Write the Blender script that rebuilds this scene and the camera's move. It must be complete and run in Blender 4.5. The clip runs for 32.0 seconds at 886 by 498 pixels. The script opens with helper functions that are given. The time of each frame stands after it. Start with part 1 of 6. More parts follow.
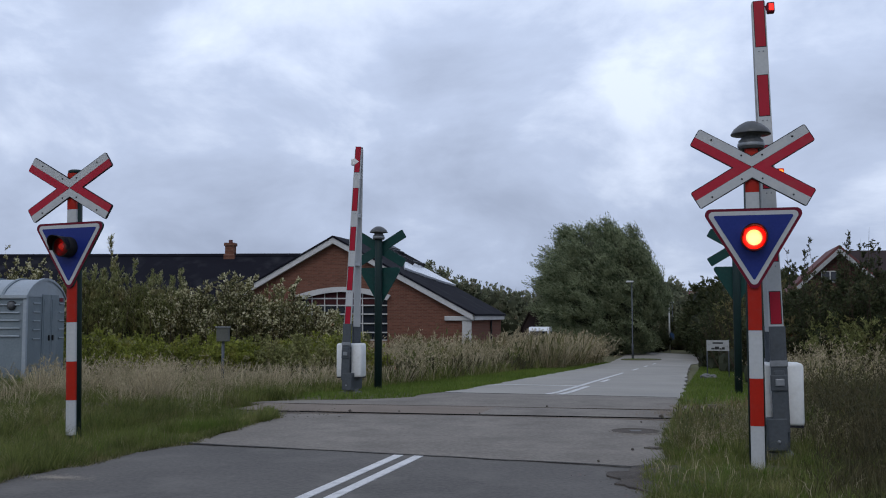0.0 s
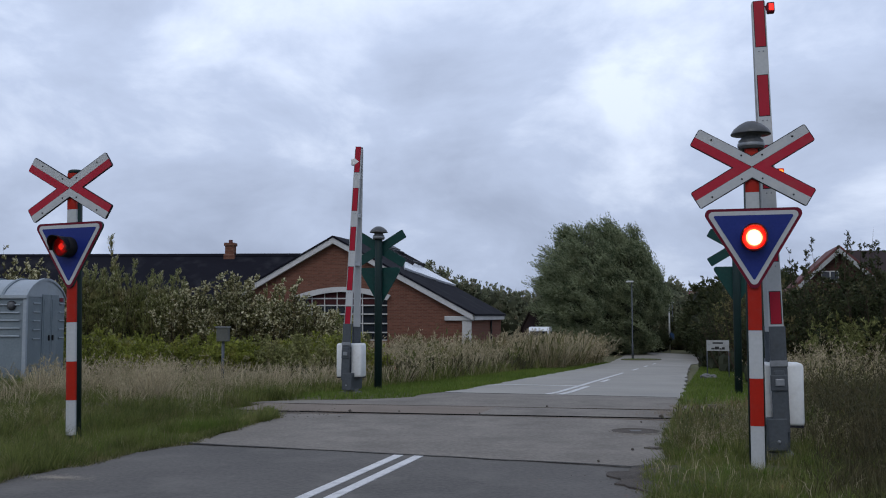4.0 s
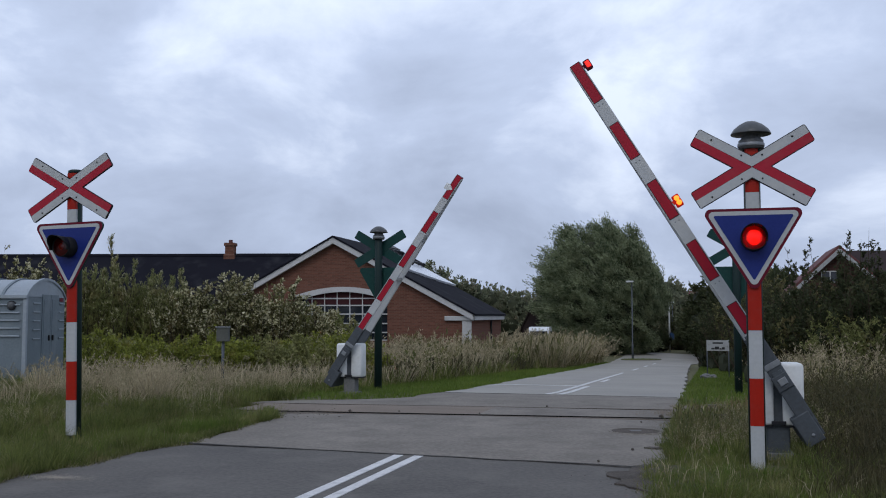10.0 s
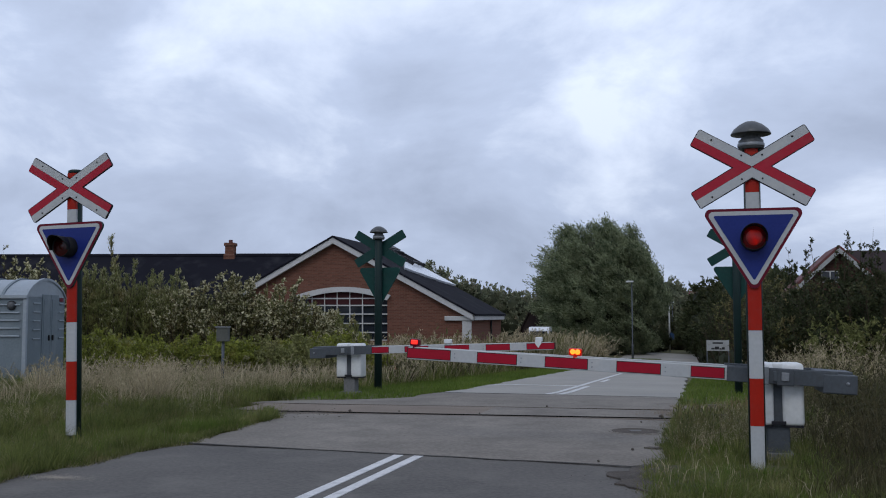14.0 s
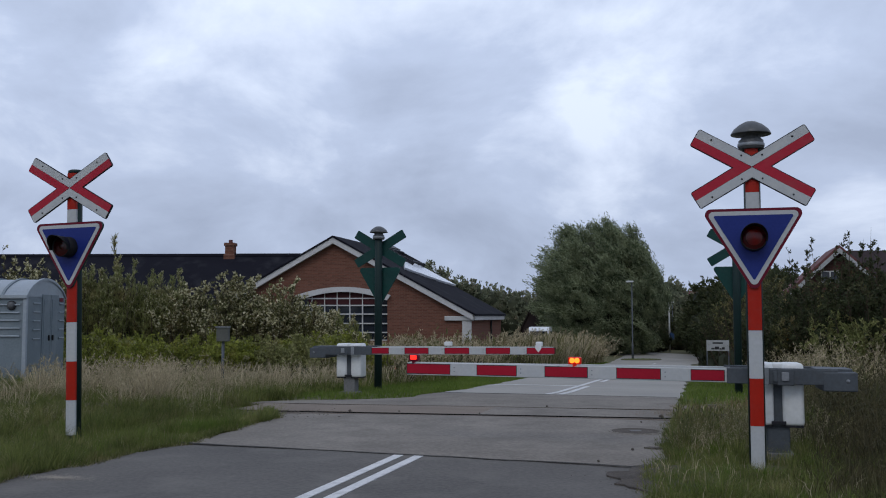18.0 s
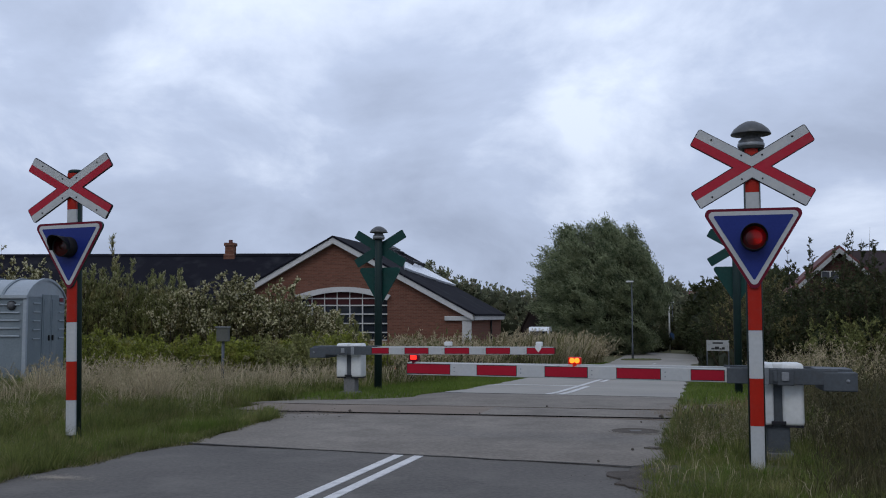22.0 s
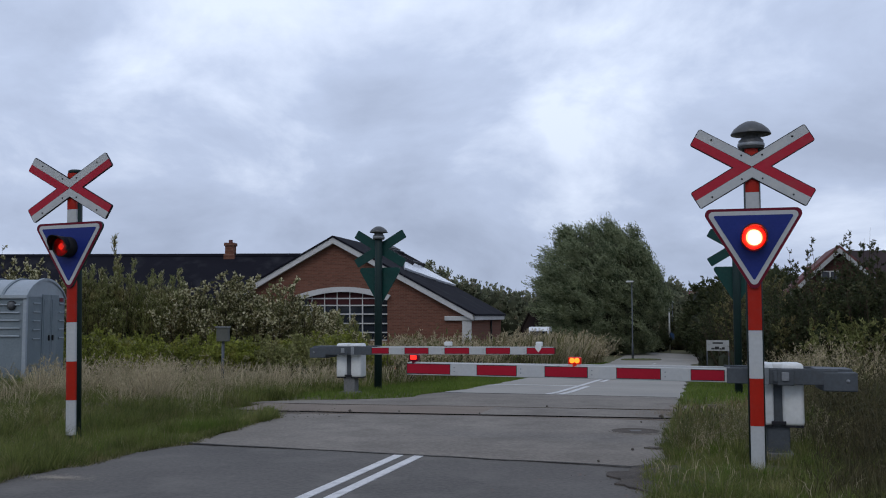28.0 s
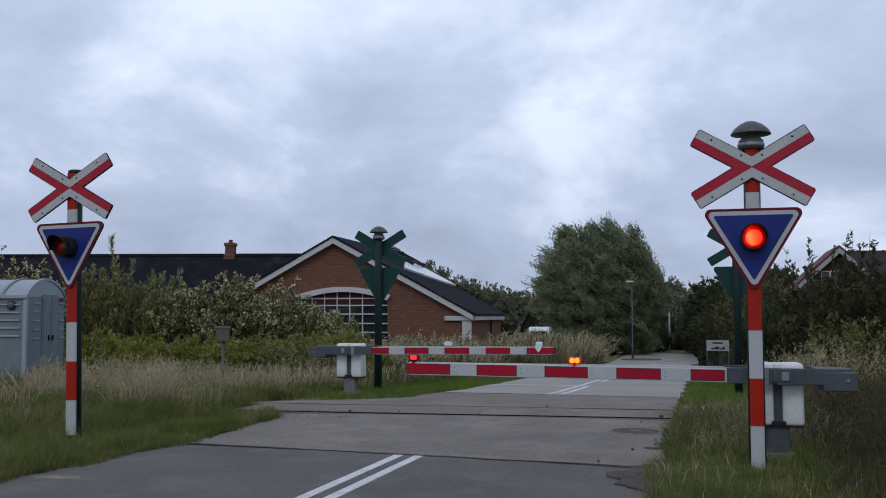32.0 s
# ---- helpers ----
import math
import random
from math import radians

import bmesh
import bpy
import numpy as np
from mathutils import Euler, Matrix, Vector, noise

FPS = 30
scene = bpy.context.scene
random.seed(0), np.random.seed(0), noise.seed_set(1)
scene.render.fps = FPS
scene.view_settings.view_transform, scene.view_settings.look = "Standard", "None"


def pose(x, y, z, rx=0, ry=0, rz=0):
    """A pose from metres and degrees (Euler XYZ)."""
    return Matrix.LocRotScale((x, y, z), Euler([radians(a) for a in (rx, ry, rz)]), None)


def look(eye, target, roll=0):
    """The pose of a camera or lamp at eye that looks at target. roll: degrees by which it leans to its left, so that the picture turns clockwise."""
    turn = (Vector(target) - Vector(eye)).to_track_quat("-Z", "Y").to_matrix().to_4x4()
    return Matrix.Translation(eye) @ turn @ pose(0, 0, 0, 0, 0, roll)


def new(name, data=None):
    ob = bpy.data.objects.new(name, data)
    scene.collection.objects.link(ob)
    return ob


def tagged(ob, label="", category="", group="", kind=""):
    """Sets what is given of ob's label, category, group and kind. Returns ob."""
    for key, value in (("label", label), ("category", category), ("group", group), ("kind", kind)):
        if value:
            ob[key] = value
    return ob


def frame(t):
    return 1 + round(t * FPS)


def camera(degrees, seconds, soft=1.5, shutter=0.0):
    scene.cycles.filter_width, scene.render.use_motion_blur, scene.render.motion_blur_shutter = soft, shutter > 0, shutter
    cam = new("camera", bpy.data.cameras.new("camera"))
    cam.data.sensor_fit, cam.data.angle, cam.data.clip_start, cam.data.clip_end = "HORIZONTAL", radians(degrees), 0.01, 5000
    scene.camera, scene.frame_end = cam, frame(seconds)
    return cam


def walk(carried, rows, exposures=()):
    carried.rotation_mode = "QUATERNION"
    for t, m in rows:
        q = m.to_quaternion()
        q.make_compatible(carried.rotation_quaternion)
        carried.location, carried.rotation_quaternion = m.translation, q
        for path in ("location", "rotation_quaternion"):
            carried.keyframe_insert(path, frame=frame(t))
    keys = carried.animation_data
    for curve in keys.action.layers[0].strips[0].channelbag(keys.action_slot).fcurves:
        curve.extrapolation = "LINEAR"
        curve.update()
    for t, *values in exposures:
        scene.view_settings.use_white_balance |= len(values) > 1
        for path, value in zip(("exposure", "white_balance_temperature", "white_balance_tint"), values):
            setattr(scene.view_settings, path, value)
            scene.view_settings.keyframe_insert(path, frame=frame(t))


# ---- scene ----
cam = camera(49.0, 32.0, soft=1.05)
EYE = (0.0, 0.0, 1.40)
AIM = (0.0, 100.0, 1.40 + 100.0 * 119.0 / 1720.0)
walk(cam, [(0.0, look(EYE, AIM)), (32.0, look(EYE, AIM))], exposures=[(0.0, -0.02), (12.0, -0.01), (17.0, -0.07), (32.0, -0.08)])

# ---- the plan: x right, y ahead, z up; the road runs 15.5 degrees to the right of y ----
TURN = radians(15.5)
ALONG = Vector((math.sin(TURN), math.cos(TURN), 0))
ACROSS = Vector((math.cos(TURN), -math.sin(TURN), 0))
MID = Vector((1.0, 14.2, 0))          # middle of the crossing
SKEW = 0.087                          # the track lies a little askew to the road


def plan(u, v):
    """World x, y of a place u along the road and v to its right."""
    p = MID + ALONG * u + ACROSS * v
    return p.x, p.y


def road_u(x, y):
    return (x - MID.x) * ALONG.x + (y - MID.y) * ALONG.y


def road_v(x, y):
    return (x - MID.x) * ACROSS.x + (y - MID.y) * ACROSS.y


def fall(u):
    """Height of the land: level to the crossing, then a gentle fall behind it."""
    u = np.asarray(u, float)
    t = np.clip((u - 1.5) / 4.0, 0, 1)
    return -0.032 * np.clip(u - 2.0, 0, 45) * (t * t * (3 - 2 * t))


def land(x, y):
    return fall(road_u(x, y))


# ---- world, sun, sky ----
def cloud_nodes(nt, vec):
    """Layered cloud colour from a direction: a cloud deck seen in perspective."""
    N, L = nt.nodes, nt.links
    sep = N.new("ShaderNodeSeparateXYZ")
    L.new(vec, sep.inputs[0])

    def m(op, a, b=None):
        n = N.new("ShaderNodeMath")
        n.operation = op
        for i, s in enumerate((a, b)):
            if s is None:
                continue
            if isinstance(s, (int, float)):
                n.inputs[i].default_value = s
            else:
                L.new(s, n.inputs[i])
        return n.outputs[0]
    up = m("ADD", m("MAXIMUM", sep.outputs[2], 0.0), 0.46)
    com = N.new("ShaderNodeCombineXYZ")
    L.new(m("ADD", m("DIVIDE", sep.outputs[0], up), -0.6), com.inputs[0])
    L.new(m("DIVIDE", sep.outputs[1], up), com.inputs[1])
    com.inputs[2].default_value = 3.7

    def fbm(scale, detail, rough, warp):
        n = N.new("ShaderNodeTexNoise")
        n.inputs["Scale"].default_value, n.inputs["Detail"].default_value = scale, detail
        n.inputs["Roughness"].default_value, n.inputs["Distortion"].default_value = rough, warp
        L.new(com.outputs[0], n.inputs["Vector"])
        return n.outputs["Fac"]
    big, fine = fbm(0.95, 2.0, 0.5, 0.1), fbm(3.2, 7.0, 0.56, 0.25)
    mix = m("ADD", m("MULTIPLY", big, 0.40), m("MULTIPLY", fine, 0.60))
    ramp = N.new("ShaderNodeValToRGB")
    L.new(mix, ramp.inputs[0])
    e = ramp.color_ramp.elements
    e[0].position, e[0].color = 0.40, (0.44, 0.52, 0.70, 1)
    e[1].position, e[1].color = 0.64, (0.855, 0.96, 1.17, 1)
    k = e.new(0.53)
    k.color = (0.57, 0.67, 0.89, 1)
    low = N.new("ShaderNodeMapRange")
    low.inputs["From Max"].default_value, low.inputs["To Min"].default_value = 0.26, 0.79
    L.new(sep.outputs[2], low.inputs["Value"])
    tone = N.new("ShaderNodeVectorMath")
    tone.operation = "SCALE"
    L.new(ramp.outputs[0], tone.inputs[0])
    L.new(low.outputs["Result"], tone.inputs["Scale"])
    return tone.outputs[0]


world = bpy.data.worlds.new("overcast")
scene.world = world
world.use_nodes = True
nt = world.node_tree
bg = nt.nodes["Background"]
tc = nt.nodes.new("ShaderNodeTexCoord")
sky = nt.nodes.new("ShaderNodeTexSky")
sky.sky_type, sky.sun_disc = "NISHITA", False
sky.sun_elevation, sky.sun_rotation = radians(38), radians(200)
haze = nt.nodes.new("ShaderNodeMix")
haze.data_type = "RGBA"
haze.inputs["Factor"].default_value = 0.93
dim = nt.nodes.new("ShaderNodeMix")
dim.data_type, dim.blend_type = "RGBA", "MULTIPLY"
dim.inputs["Factor"].default_value = 1.0
nt.links.new(sky.outputs[0], dim.inputs["A"])
dim.inputs["B"].default_value = (0.08, 0.08, 0.08, 1)
nt.links.new(dim.outputs["Result"], haze.inputs["A"])
nt.links.new(cloud_nodes(nt, tc.outputs["Generated"]), haze.inputs["B"])
nt.links.new(haze.outputs["Result"], bg.inputs["Color"])
bg.inputs["Strength"].default_value = 1.0

sun = new("sun", bpy.data.lights.new("sun", "SUN"))
sun.data.energy, sun.data.angle, sun.data.color = 0.66, radians(25), (1.0, 0.97, 0.92)
sun.matrix_world = look((-17, -47, 60), (0, 15, 0))


# ---- materials ----
def material(name, a, b=None, rough=0.6, metal=0.0, scale=4.0, fine=60.0, bump=0.15, patch=0.5, spread=0.0, island=0.0, dirt=None, coords="Object", gloss=0.2):
    """Two tones mixed by coarse and fine grain, with relief; spread: tone by object; island: tone by loose piece."""
    mt = bpy.data.materials.new(name)
    mt.use_nodes = True
    nt = mt.node_tree
    N, L = nt.nodes, nt.links
    p = N["Principled BSDF"]
    b = b or tuple(c * 0.75 for c in a)
    tc = N.new("ShaderNodeTexCoord")

    def noise_tex(s, d=4.0):
        n = N.new("ShaderNodeTexNoise")
        n.inputs["Scale"].default_value, n.inputs["Detail"].default_value = s, d
        L.new(tc.outputs[coords], n.inputs["Vector"])
        return n.outputs["Fac"]

    def m(op, x, y, clamp=False):
        n = N.new("ShaderNodeMath")
        n.operation, n.use_clamp = op, clamp
        for i, s in enumerate((x, y)):
            if isinstance(s, (int, float)):
                n.inputs[i].default_value = s
            else:
                L.new(s, n.inputs[i])
        return n.outputs[0]
    coarse, small = noise_tex(scale), noise_tex(fine, 3.0)
    f = m("ADD", m("MULTIPLY", m("SUBTRACT", coarse, 0.5), 2.4 * patch), m("MULTIPLY", m("SUBTRACT", small, 0.5), 1.4))
    f = m("ADD", f, 0.5)
    if spread:
        oi = N.new("ShaderNodeObjectInfo")
        f = m("ADD", f, m("MULTIPLY", m("SUBTRACT", oi.outputs["Random"], 0.5), spread))
    if island:
        ge = N.new("ShaderNodeNewGeometry")
        f = m("ADD", f, m("MULTIPLY", m("SUBTRACT", ge.outputs["Random Per Island"], 0.5), island))
    f = m("MULTIPLY", f, 1.0, True)
    mix = N.new("ShaderNodeMix")
    mix.data_type = "RGBA"
    L.new(f, mix.inputs["Factor"])
    mix.inputs["A"].default_value, mix.inputs["B"].default_value = (*b, 1), (*a, 1)
    out = mix.outputs["Result"]
    if dirt:
        dm = N.new("ShaderNodeMix")
        dm.data_type = "RGBA"
        st = N.new("ShaderNodeMapRange")
        st.inputs["From Min"].default_value, st.inputs["From Max"].default_value = 0.52, 0.74
        L.new(noise_tex(scale * 2.3, 6.0), st.inputs["Value"])
        L.new(m("MULTIPLY", st.outputs["Result"], dirt[3]), dm.inputs["Factor"])
        L.new(out, dm.inputs["A"])
        dm.inputs["B"].default_value = (*dirt[:3], 1)
        out = dm.outputs["Result"]
    L.new(out, p.inputs["Base Color"])
    p.inputs["Metallic"].default_value, p.inputs["Specular IOR Level"].default_value = metal, gloss
    L.new(m("ADD", m("MULTIPLY", small, 0.25), rough - 0.12), p.inputs["Roughness"])
    if bump:
        bn = N.new("ShaderNodeBump")
        bn.inputs["Strength"].default_value, bn.inputs["Distance"].default_value = bump, 0.01
        L.new(small, bn.inputs["Height"])
        L.new(bn.outputs[0], p.inputs["Normal"])
    return mt


def foliage(name, a, b, c=None, see=0.35, scale=0.6, island=1.1, patch=0.9):
    """Leaf or blade: three tones by piece and by place, some light shining through."""
    mt = material(name, a, b, rough=0.62, scale=scale, fine=7.0, bump=0.0, patch=patch, island=island, dirt=(*c, 0.9) if c else None)
    nt = mt.node_tree
    p, o = nt.nodes["Principled BSDF"], nt.nodes["Material Output"]
    p.inputs["Specular IOR Level"].default_value = 0.12
    tr = nt.nodes.new("ShaderNodeBsdfTranslucent")
    nt.links.new(p.inputs["Base Color"].links[0].from_socket, tr.inputs["Color"])
    mx = nt.nodes.new("ShaderNodeMixShader")
    mx.inputs[0].default_value = see
    nt.links.new(p.outputs[0], mx.inputs[1])
    nt.links.new(tr.outputs[0], mx.inputs[2])
    nt.links.new(mx.outputs[0], o.inputs["Surface"])
    return mt


def glow(name, colour, strength, body=(0.2, 0.02, 0.02)):
    mt = material(name, body, rough=0.3, bump=0.0)
    p = mt.node_tree.nodes["Principled BSDF"]
    p.inputs["Emission Color"].default_value = (*colour, 1)
    p.inputs["Emission Strength"].default_value = strength
    return mt


M = {}
M["asphalt_new"] = material("asphalt_new", (0.150, 0.138, 0.126), (0.070, 0.066, 0.062), 0.9, scale=0.7, fine=26, bump=0.8, patch=0.40, dirt=(0.165, 0.152, 0.138, 0.6))
M["asphalt_old"] = material("asphalt_old", (0.255, 0.228, 0.196), (0.120, 0.107, 0.093), 0.9, scale=1.1, fine=24, bump=0.8, patch=0.50, dirt=(0.135, 0.121, 0.105, 0.75))
M["asphalt_far"] = material("asphalt_far", (0.325, 0.302, 0.262), (0.20, 0.186, 0.163), 0.68, gloss=0.4, scale=0.4, fine=90, bump=0.3, dirt=(0.19, 0.185, 0.18, 0.5))
M["joint"] = material("joint", (0.085, 0.08, 0.075), (0.04, 0.038, 0.036), 0.85, scale=6, fine=90, bump=0.5)
M["cover_brown"] = material("cover_brown", (0.125, 0.105, 0.088), (0.055, 0.047, 0.041), 0.95, scale=9, fine=70, bump=0.9)
M["groove"] = material("groove", (0.016, 0.014, 0.013), (0.008, 0.008, 0.008), 1.0, fine=60, bump=0.5, gloss=0.0)
M["gravel"] = material("gravel", (0.13, 0.112, 0.095), (0.04, 0.035, 0.031), 0.95, scale=5, fine=70, bump=0.9)
M["ballast"] = material("ballast", (0.17, 0.135, 0.11), (0.08, 0.065, 0.055), 0.95, scale=3, fine=40, bump=0.9)
M["crossing_grit"] = material("crossing_grit", (0.225, 0.185, 0.150), (0.150, 0.124, 0.102), 0.95, scale=1.6, fine=50, bump=0.6)
M["rail_top"] = material("rail_top", (0.19, 0.158, 0.132), (0.125, 0.104, 0.088), 0.85, 0.0, scale=2, fine=60, bump=0.3)
M["road_paint"] = material("road_paint", (0.70, 0.69, 0.68), (0.46, 0.455, 0.45), 0.7, fine=70, bump=0.4, dirt=(0.25, 0.25, 0.26, 0.6))
M["soil"] = material("soil", (0.13, 0.125, 0.065), (0.08, 0.08, 0.04), 0.95, scale=0.6, fine=14, bump=0.8, dirt=(0.11, 0.09, 0.05, 0.6))
M["sand"] = material("sand", (0.34, 0.30, 0.25), (0.22, 0.195, 0.165), 0.95, scale=3, fine=60, bump=0.6)
M["sign_pale"] = material("sign_pale", (0.36, 0.37, 0.37), (0.28, 0.285, 0.28), 0.6, scale=4, fine=30, bump=0.05, dirt=(0.2, 0.2, 0.18, 0.6))
M["white"] = material("white_sheet", (0.45, 0.46, 0.465), (0.38, 0.39, 0.395), 0.42, scale=3, fine=40, bump=0.04, dirt=(0.50, 0.49, 0.46, 0.45))
M["cover_white"] = material("cover_white", (0.72, 0.73, 0.72), (0.61, 0.62, 0.62), 0.35, scale=4, fine=30, bump=0.03, dirt=(0.52, 0.52, 0.48, 0.5))
M["sign_red"] = material("sign_red", (0.36, 0.006, 0.024), (0.28, 0.005, 0.018), 0.45, scale=3, fine=40, bump=0.04)
M["cross_red"] = material("cross_red", (0.40, 0.016, 0.036), (0.32, 0.013, 0.028), 0.45, scale=3, fine=40, bump=0.04, dirt=(0.30, 0.05, 0.06, 0.5))
M["border_red"] = material("border_red", (0.14, 0.003, 0.018), (0.10, 0.002, 0.013), 0.4, fine=40, bump=0.03)
M["post_red"] = material("post_red", (0.38, 0.014, 0.004), (0.30, 0.012, 0.004), 0.45, scale=5, fine=50, bump=0.05, dirt=(0.3, 0.03, 0.02, 0.5))
M["sign_blue"] = material("sign_blue", (0.016, 0.030, 0.185), (0.011, 0.022, 0.14), 0.35, scale=3, fine=40, bump=0.03)
M["signal_green"] = material("signal_green", (0.007, 0.050, 0.042), (0.004, 0.033, 0.030), 0.5, scale=3, fine=30, bump=0.05, dirt=(0.02, 0.05, 0.045, 0.5))
M["pole_dark"] = material("pole_dark", (0.012, 0.030, 0.028), (0.008, 0.02, 0.02), 0.5, fine=40, bump=0.05)
M["edge_dark"] = material("edge_dark", (0.02, 0.02, 0.025), None, 0.5, fine=40, bump=0.05)
M["black"] = material("black", (0.012, 0.012, 0.013), None, 0.5, fine=50, bump=0.05)
M["bell_grey"] = material("bell_grey", (0.115, 0.118, 0.122), (0.07, 0.073, 0.077), 0.45, 0.2, scale=6, fine=40, bump=0.06, dirt=(0.08, 0.08, 0.08, 0.6))
M["steel"] = material("galvanised_steel", (0.30, 0.315, 0.33), (0.21, 0.22, 0.235), 0.5, 0.6, scale=6, fine=35, bump=0.06, dirt=(0.16, 0.165, 0.17, 0.6))
M["steel_dark"] = material("steel_dark", (0.10, 0.112, 0.125), (0.065, 0.073, 0.082), 0.6, 0.35, scale=5, fine=35, bump=0.08, dirt=(0.07, 0.07, 0.07, 0.5))
M["relay_grey"] = material("relay_grey", (0.115, 0.118, 0.105), (0.075, 0.078, 0.068), 0.65, 0.1, scale=6, fine=40, bump=0.08, dirt=(0.08, 0.075, 0.06, 0.6))
M["concrete"] = material("concrete", (0.20, 0.20, 0.198), (0.12, 0.12, 0.12), 0.9, scale=4, fine=50, bump=0.4, dirt=(0.11, 0.115, 0.10, 0.6))
M["hut_grey"] = material("hut_grey", (0.185, 0.222, 0.245), (0.14, 0.170, 0.19), 0.5, 0.1, scale=1.5, fine=24, bump=0.05, dirt=(0.22, 0.245, 0.26, 0.6))
M["hut_roof"] = material("hut_roof", (0.335, 0.372, 0.408), (0.26, 0.295, 0.327), 0.45, 0.1, scale=1.5, fine=24, bump=0.05, dirt=(0.28, 0.30, 0.30, 0.6))
M["slate"] = material("slate_roof", (0.013, 0.013, 0.019), (0.008, 0.008, 0.012), 0.85, scale=0.5, fine=9, bump=0.3, dirt=(0.045, 0.045, 0.05, 0.5))
M["red_tile"] = material("red_tile", (0.15, 0.055, 0.052), (0.09, 0.037, 0.036), 0.75, scale=0.7, fine=9, bump=0.4)
M["tile_dark"] = material("tile_dark", (0.040, 0.026, 0.026), (0.025, 0.018, 0.019), 0.85, scale=0.7, fine=9, bump=0.4)
M["trim_white"] = material("trim_white", (0.55, 0.545, 0.54), (0.42, 0.415, 0.41), 0.6, scale=1.0, fine=12, bump=0.1, dirt=(0.36, 0.36, 0.35, 0.6))
M["bark"] = material("bark", (0.09, 0.07, 0.05), (0.04, 0.032, 0.025), 0.95, scale=3, fine=25, bump=0.8)
M["twig"] = material("twig", (0.075, 0.055, 0.035), (0.04, 0.03, 0.022), 0.9, scale=3, fine=25, bump=0.3)
M["panel"] = material("roof_panel", (0.72, 0.74, 0.78), (0.60, 0.62, 0.66), 0.3, 0.0, scale=0.8, fine=10, bump=0.03)
M["lamp_lit"] = glow("lamp_red_lit", (1.0, 0.02, 0.012), 1.9)
M["lamp_amber"] = glow("lamp_amber_lit", (1.0, 0.15, 0.012), 3.6)
# added glow: the amber boom lamp's body shines red around its lenses
M["lamp_shell_glow"] = glow("lamp_shell_glow", (1.0, 0.015, 0.005), 0.22, (0.35, 0.02, 0.01))
# rise and fade of one flash, put into the added drum's glowing fields
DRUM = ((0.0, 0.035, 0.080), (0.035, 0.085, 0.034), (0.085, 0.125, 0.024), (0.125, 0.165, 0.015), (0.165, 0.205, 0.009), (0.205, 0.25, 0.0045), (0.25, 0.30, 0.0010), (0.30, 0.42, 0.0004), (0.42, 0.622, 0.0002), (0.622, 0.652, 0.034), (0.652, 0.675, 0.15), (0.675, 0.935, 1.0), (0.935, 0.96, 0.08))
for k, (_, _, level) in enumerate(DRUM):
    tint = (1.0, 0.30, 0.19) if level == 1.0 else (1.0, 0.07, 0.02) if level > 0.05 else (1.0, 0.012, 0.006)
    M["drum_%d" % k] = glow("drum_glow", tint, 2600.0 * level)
    # dimmer copy: the fainter off-axis view put into the glow
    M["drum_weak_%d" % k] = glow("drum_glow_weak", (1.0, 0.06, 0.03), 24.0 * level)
M["sign_text"] = material("sign_text", (0.03, 0.03, 0.03), None, 0.5, bump=0.0)
M["blind"] = material("window_blind", (0.05, 0.012, 0.014), None, 0.7, bump=0.0)
M["blue_plate"] = material("blue_plate", (0.04, 0.085, 0.19), None, 0.5)
M["car_white"] = material("car_white", (0.7, 0.71, 0.72), (0.64, 0.65, 0.66), 0.25, bump=0.0)
M["pale_pole"] = material("pale_pole", (0.55, 0.55, 0.53), (0.45, 0.45, 0.44), 0.5, fine=30, bump=0.05)


def brick_material(name, a, b, mortar, size):
    mt = material(name, a, b, 0.9, scale=0.5, fine=8, bump=0.0)
    nt = mt.node_tree
    N, L = nt.nodes, nt.links
    p = N["Principled BSDF"]
    src = p.inputs["Base Color"].links[0].from_socket
    bt = N.new("ShaderNodeTexBrick")
    uvn = N.new("ShaderNodeTexCoord")
    mp = N.new("ShaderNodeMapping")
    mp.inputs["Rotation"].default_value = (radians(90), 0, 0)
    L.new(uvn.outputs["Object"], mp.inputs[0])
    L.new(mp.outputs[0], bt.inputs["Vector"])
    bt.inputs["Scale"].default_value = 1.0
    bt.inputs["Brick Width"].default_value, bt.inputs["Row Height"].default_value = size
    bt.inputs["Mortar Size"].default_value = 0.006
    bt.inputs["Mortar"].default_value = (*mortar, 1)
    L.new(src, bt.inputs["Color1"])
    dk = N.new("ShaderNodeMix")
    dk.data_type, dk.blend_type = "RGBA", "MULTIPLY"
    dk.inputs["Factor"].default_value = 1.0
    L.new(src, dk.inputs["A"])
    dk.inputs["B"].default_value = (0.72, 0.68, 0.66, 1)
    L.new(dk.outputs["Result"], bt.inputs["Color2"])
    L.new(bt.outputs["Color"], p.inputs["Base Color"])
    bn = N.new("ShaderNodeBump")
    bn.inputs["Strength"].default_value, bn.inputs["Distance"].default_value, bn.invert = 0.5, 0.008, True
    L.new(bt.outputs["Fac"], bn.inputs["Height"])
    L.new(bn.outputs[0], p.inputs["Normal"])
    return mt


M["brick"] = brick_material("red_brick", (0.195, 0.083, 0.055), (0.14, 0.061, 0.043), (0.16, 0.105, 0.08), (0.24, 0.067))
M["brick_dark"] = brick_material("dark_brick", (0.085, 0.036, 0.028), (0.06, 0.028, 0.022), (0.09, 0.07, 0.06), (0.24, 0.067))

gm = bpy.data.materials.new("window_glass")
gm.use_nodes = True
gp = gm.node_tree.nodes["Principled BSDF"]
gp.inputs["Base Color"].default_value, gp.inputs["Roughness"].default_value = (0.018, 0.022, 0.03, 1), 0.06
gp.inputs["Specular IOR Level"].default_value = 0.5
M["glass"] = gm

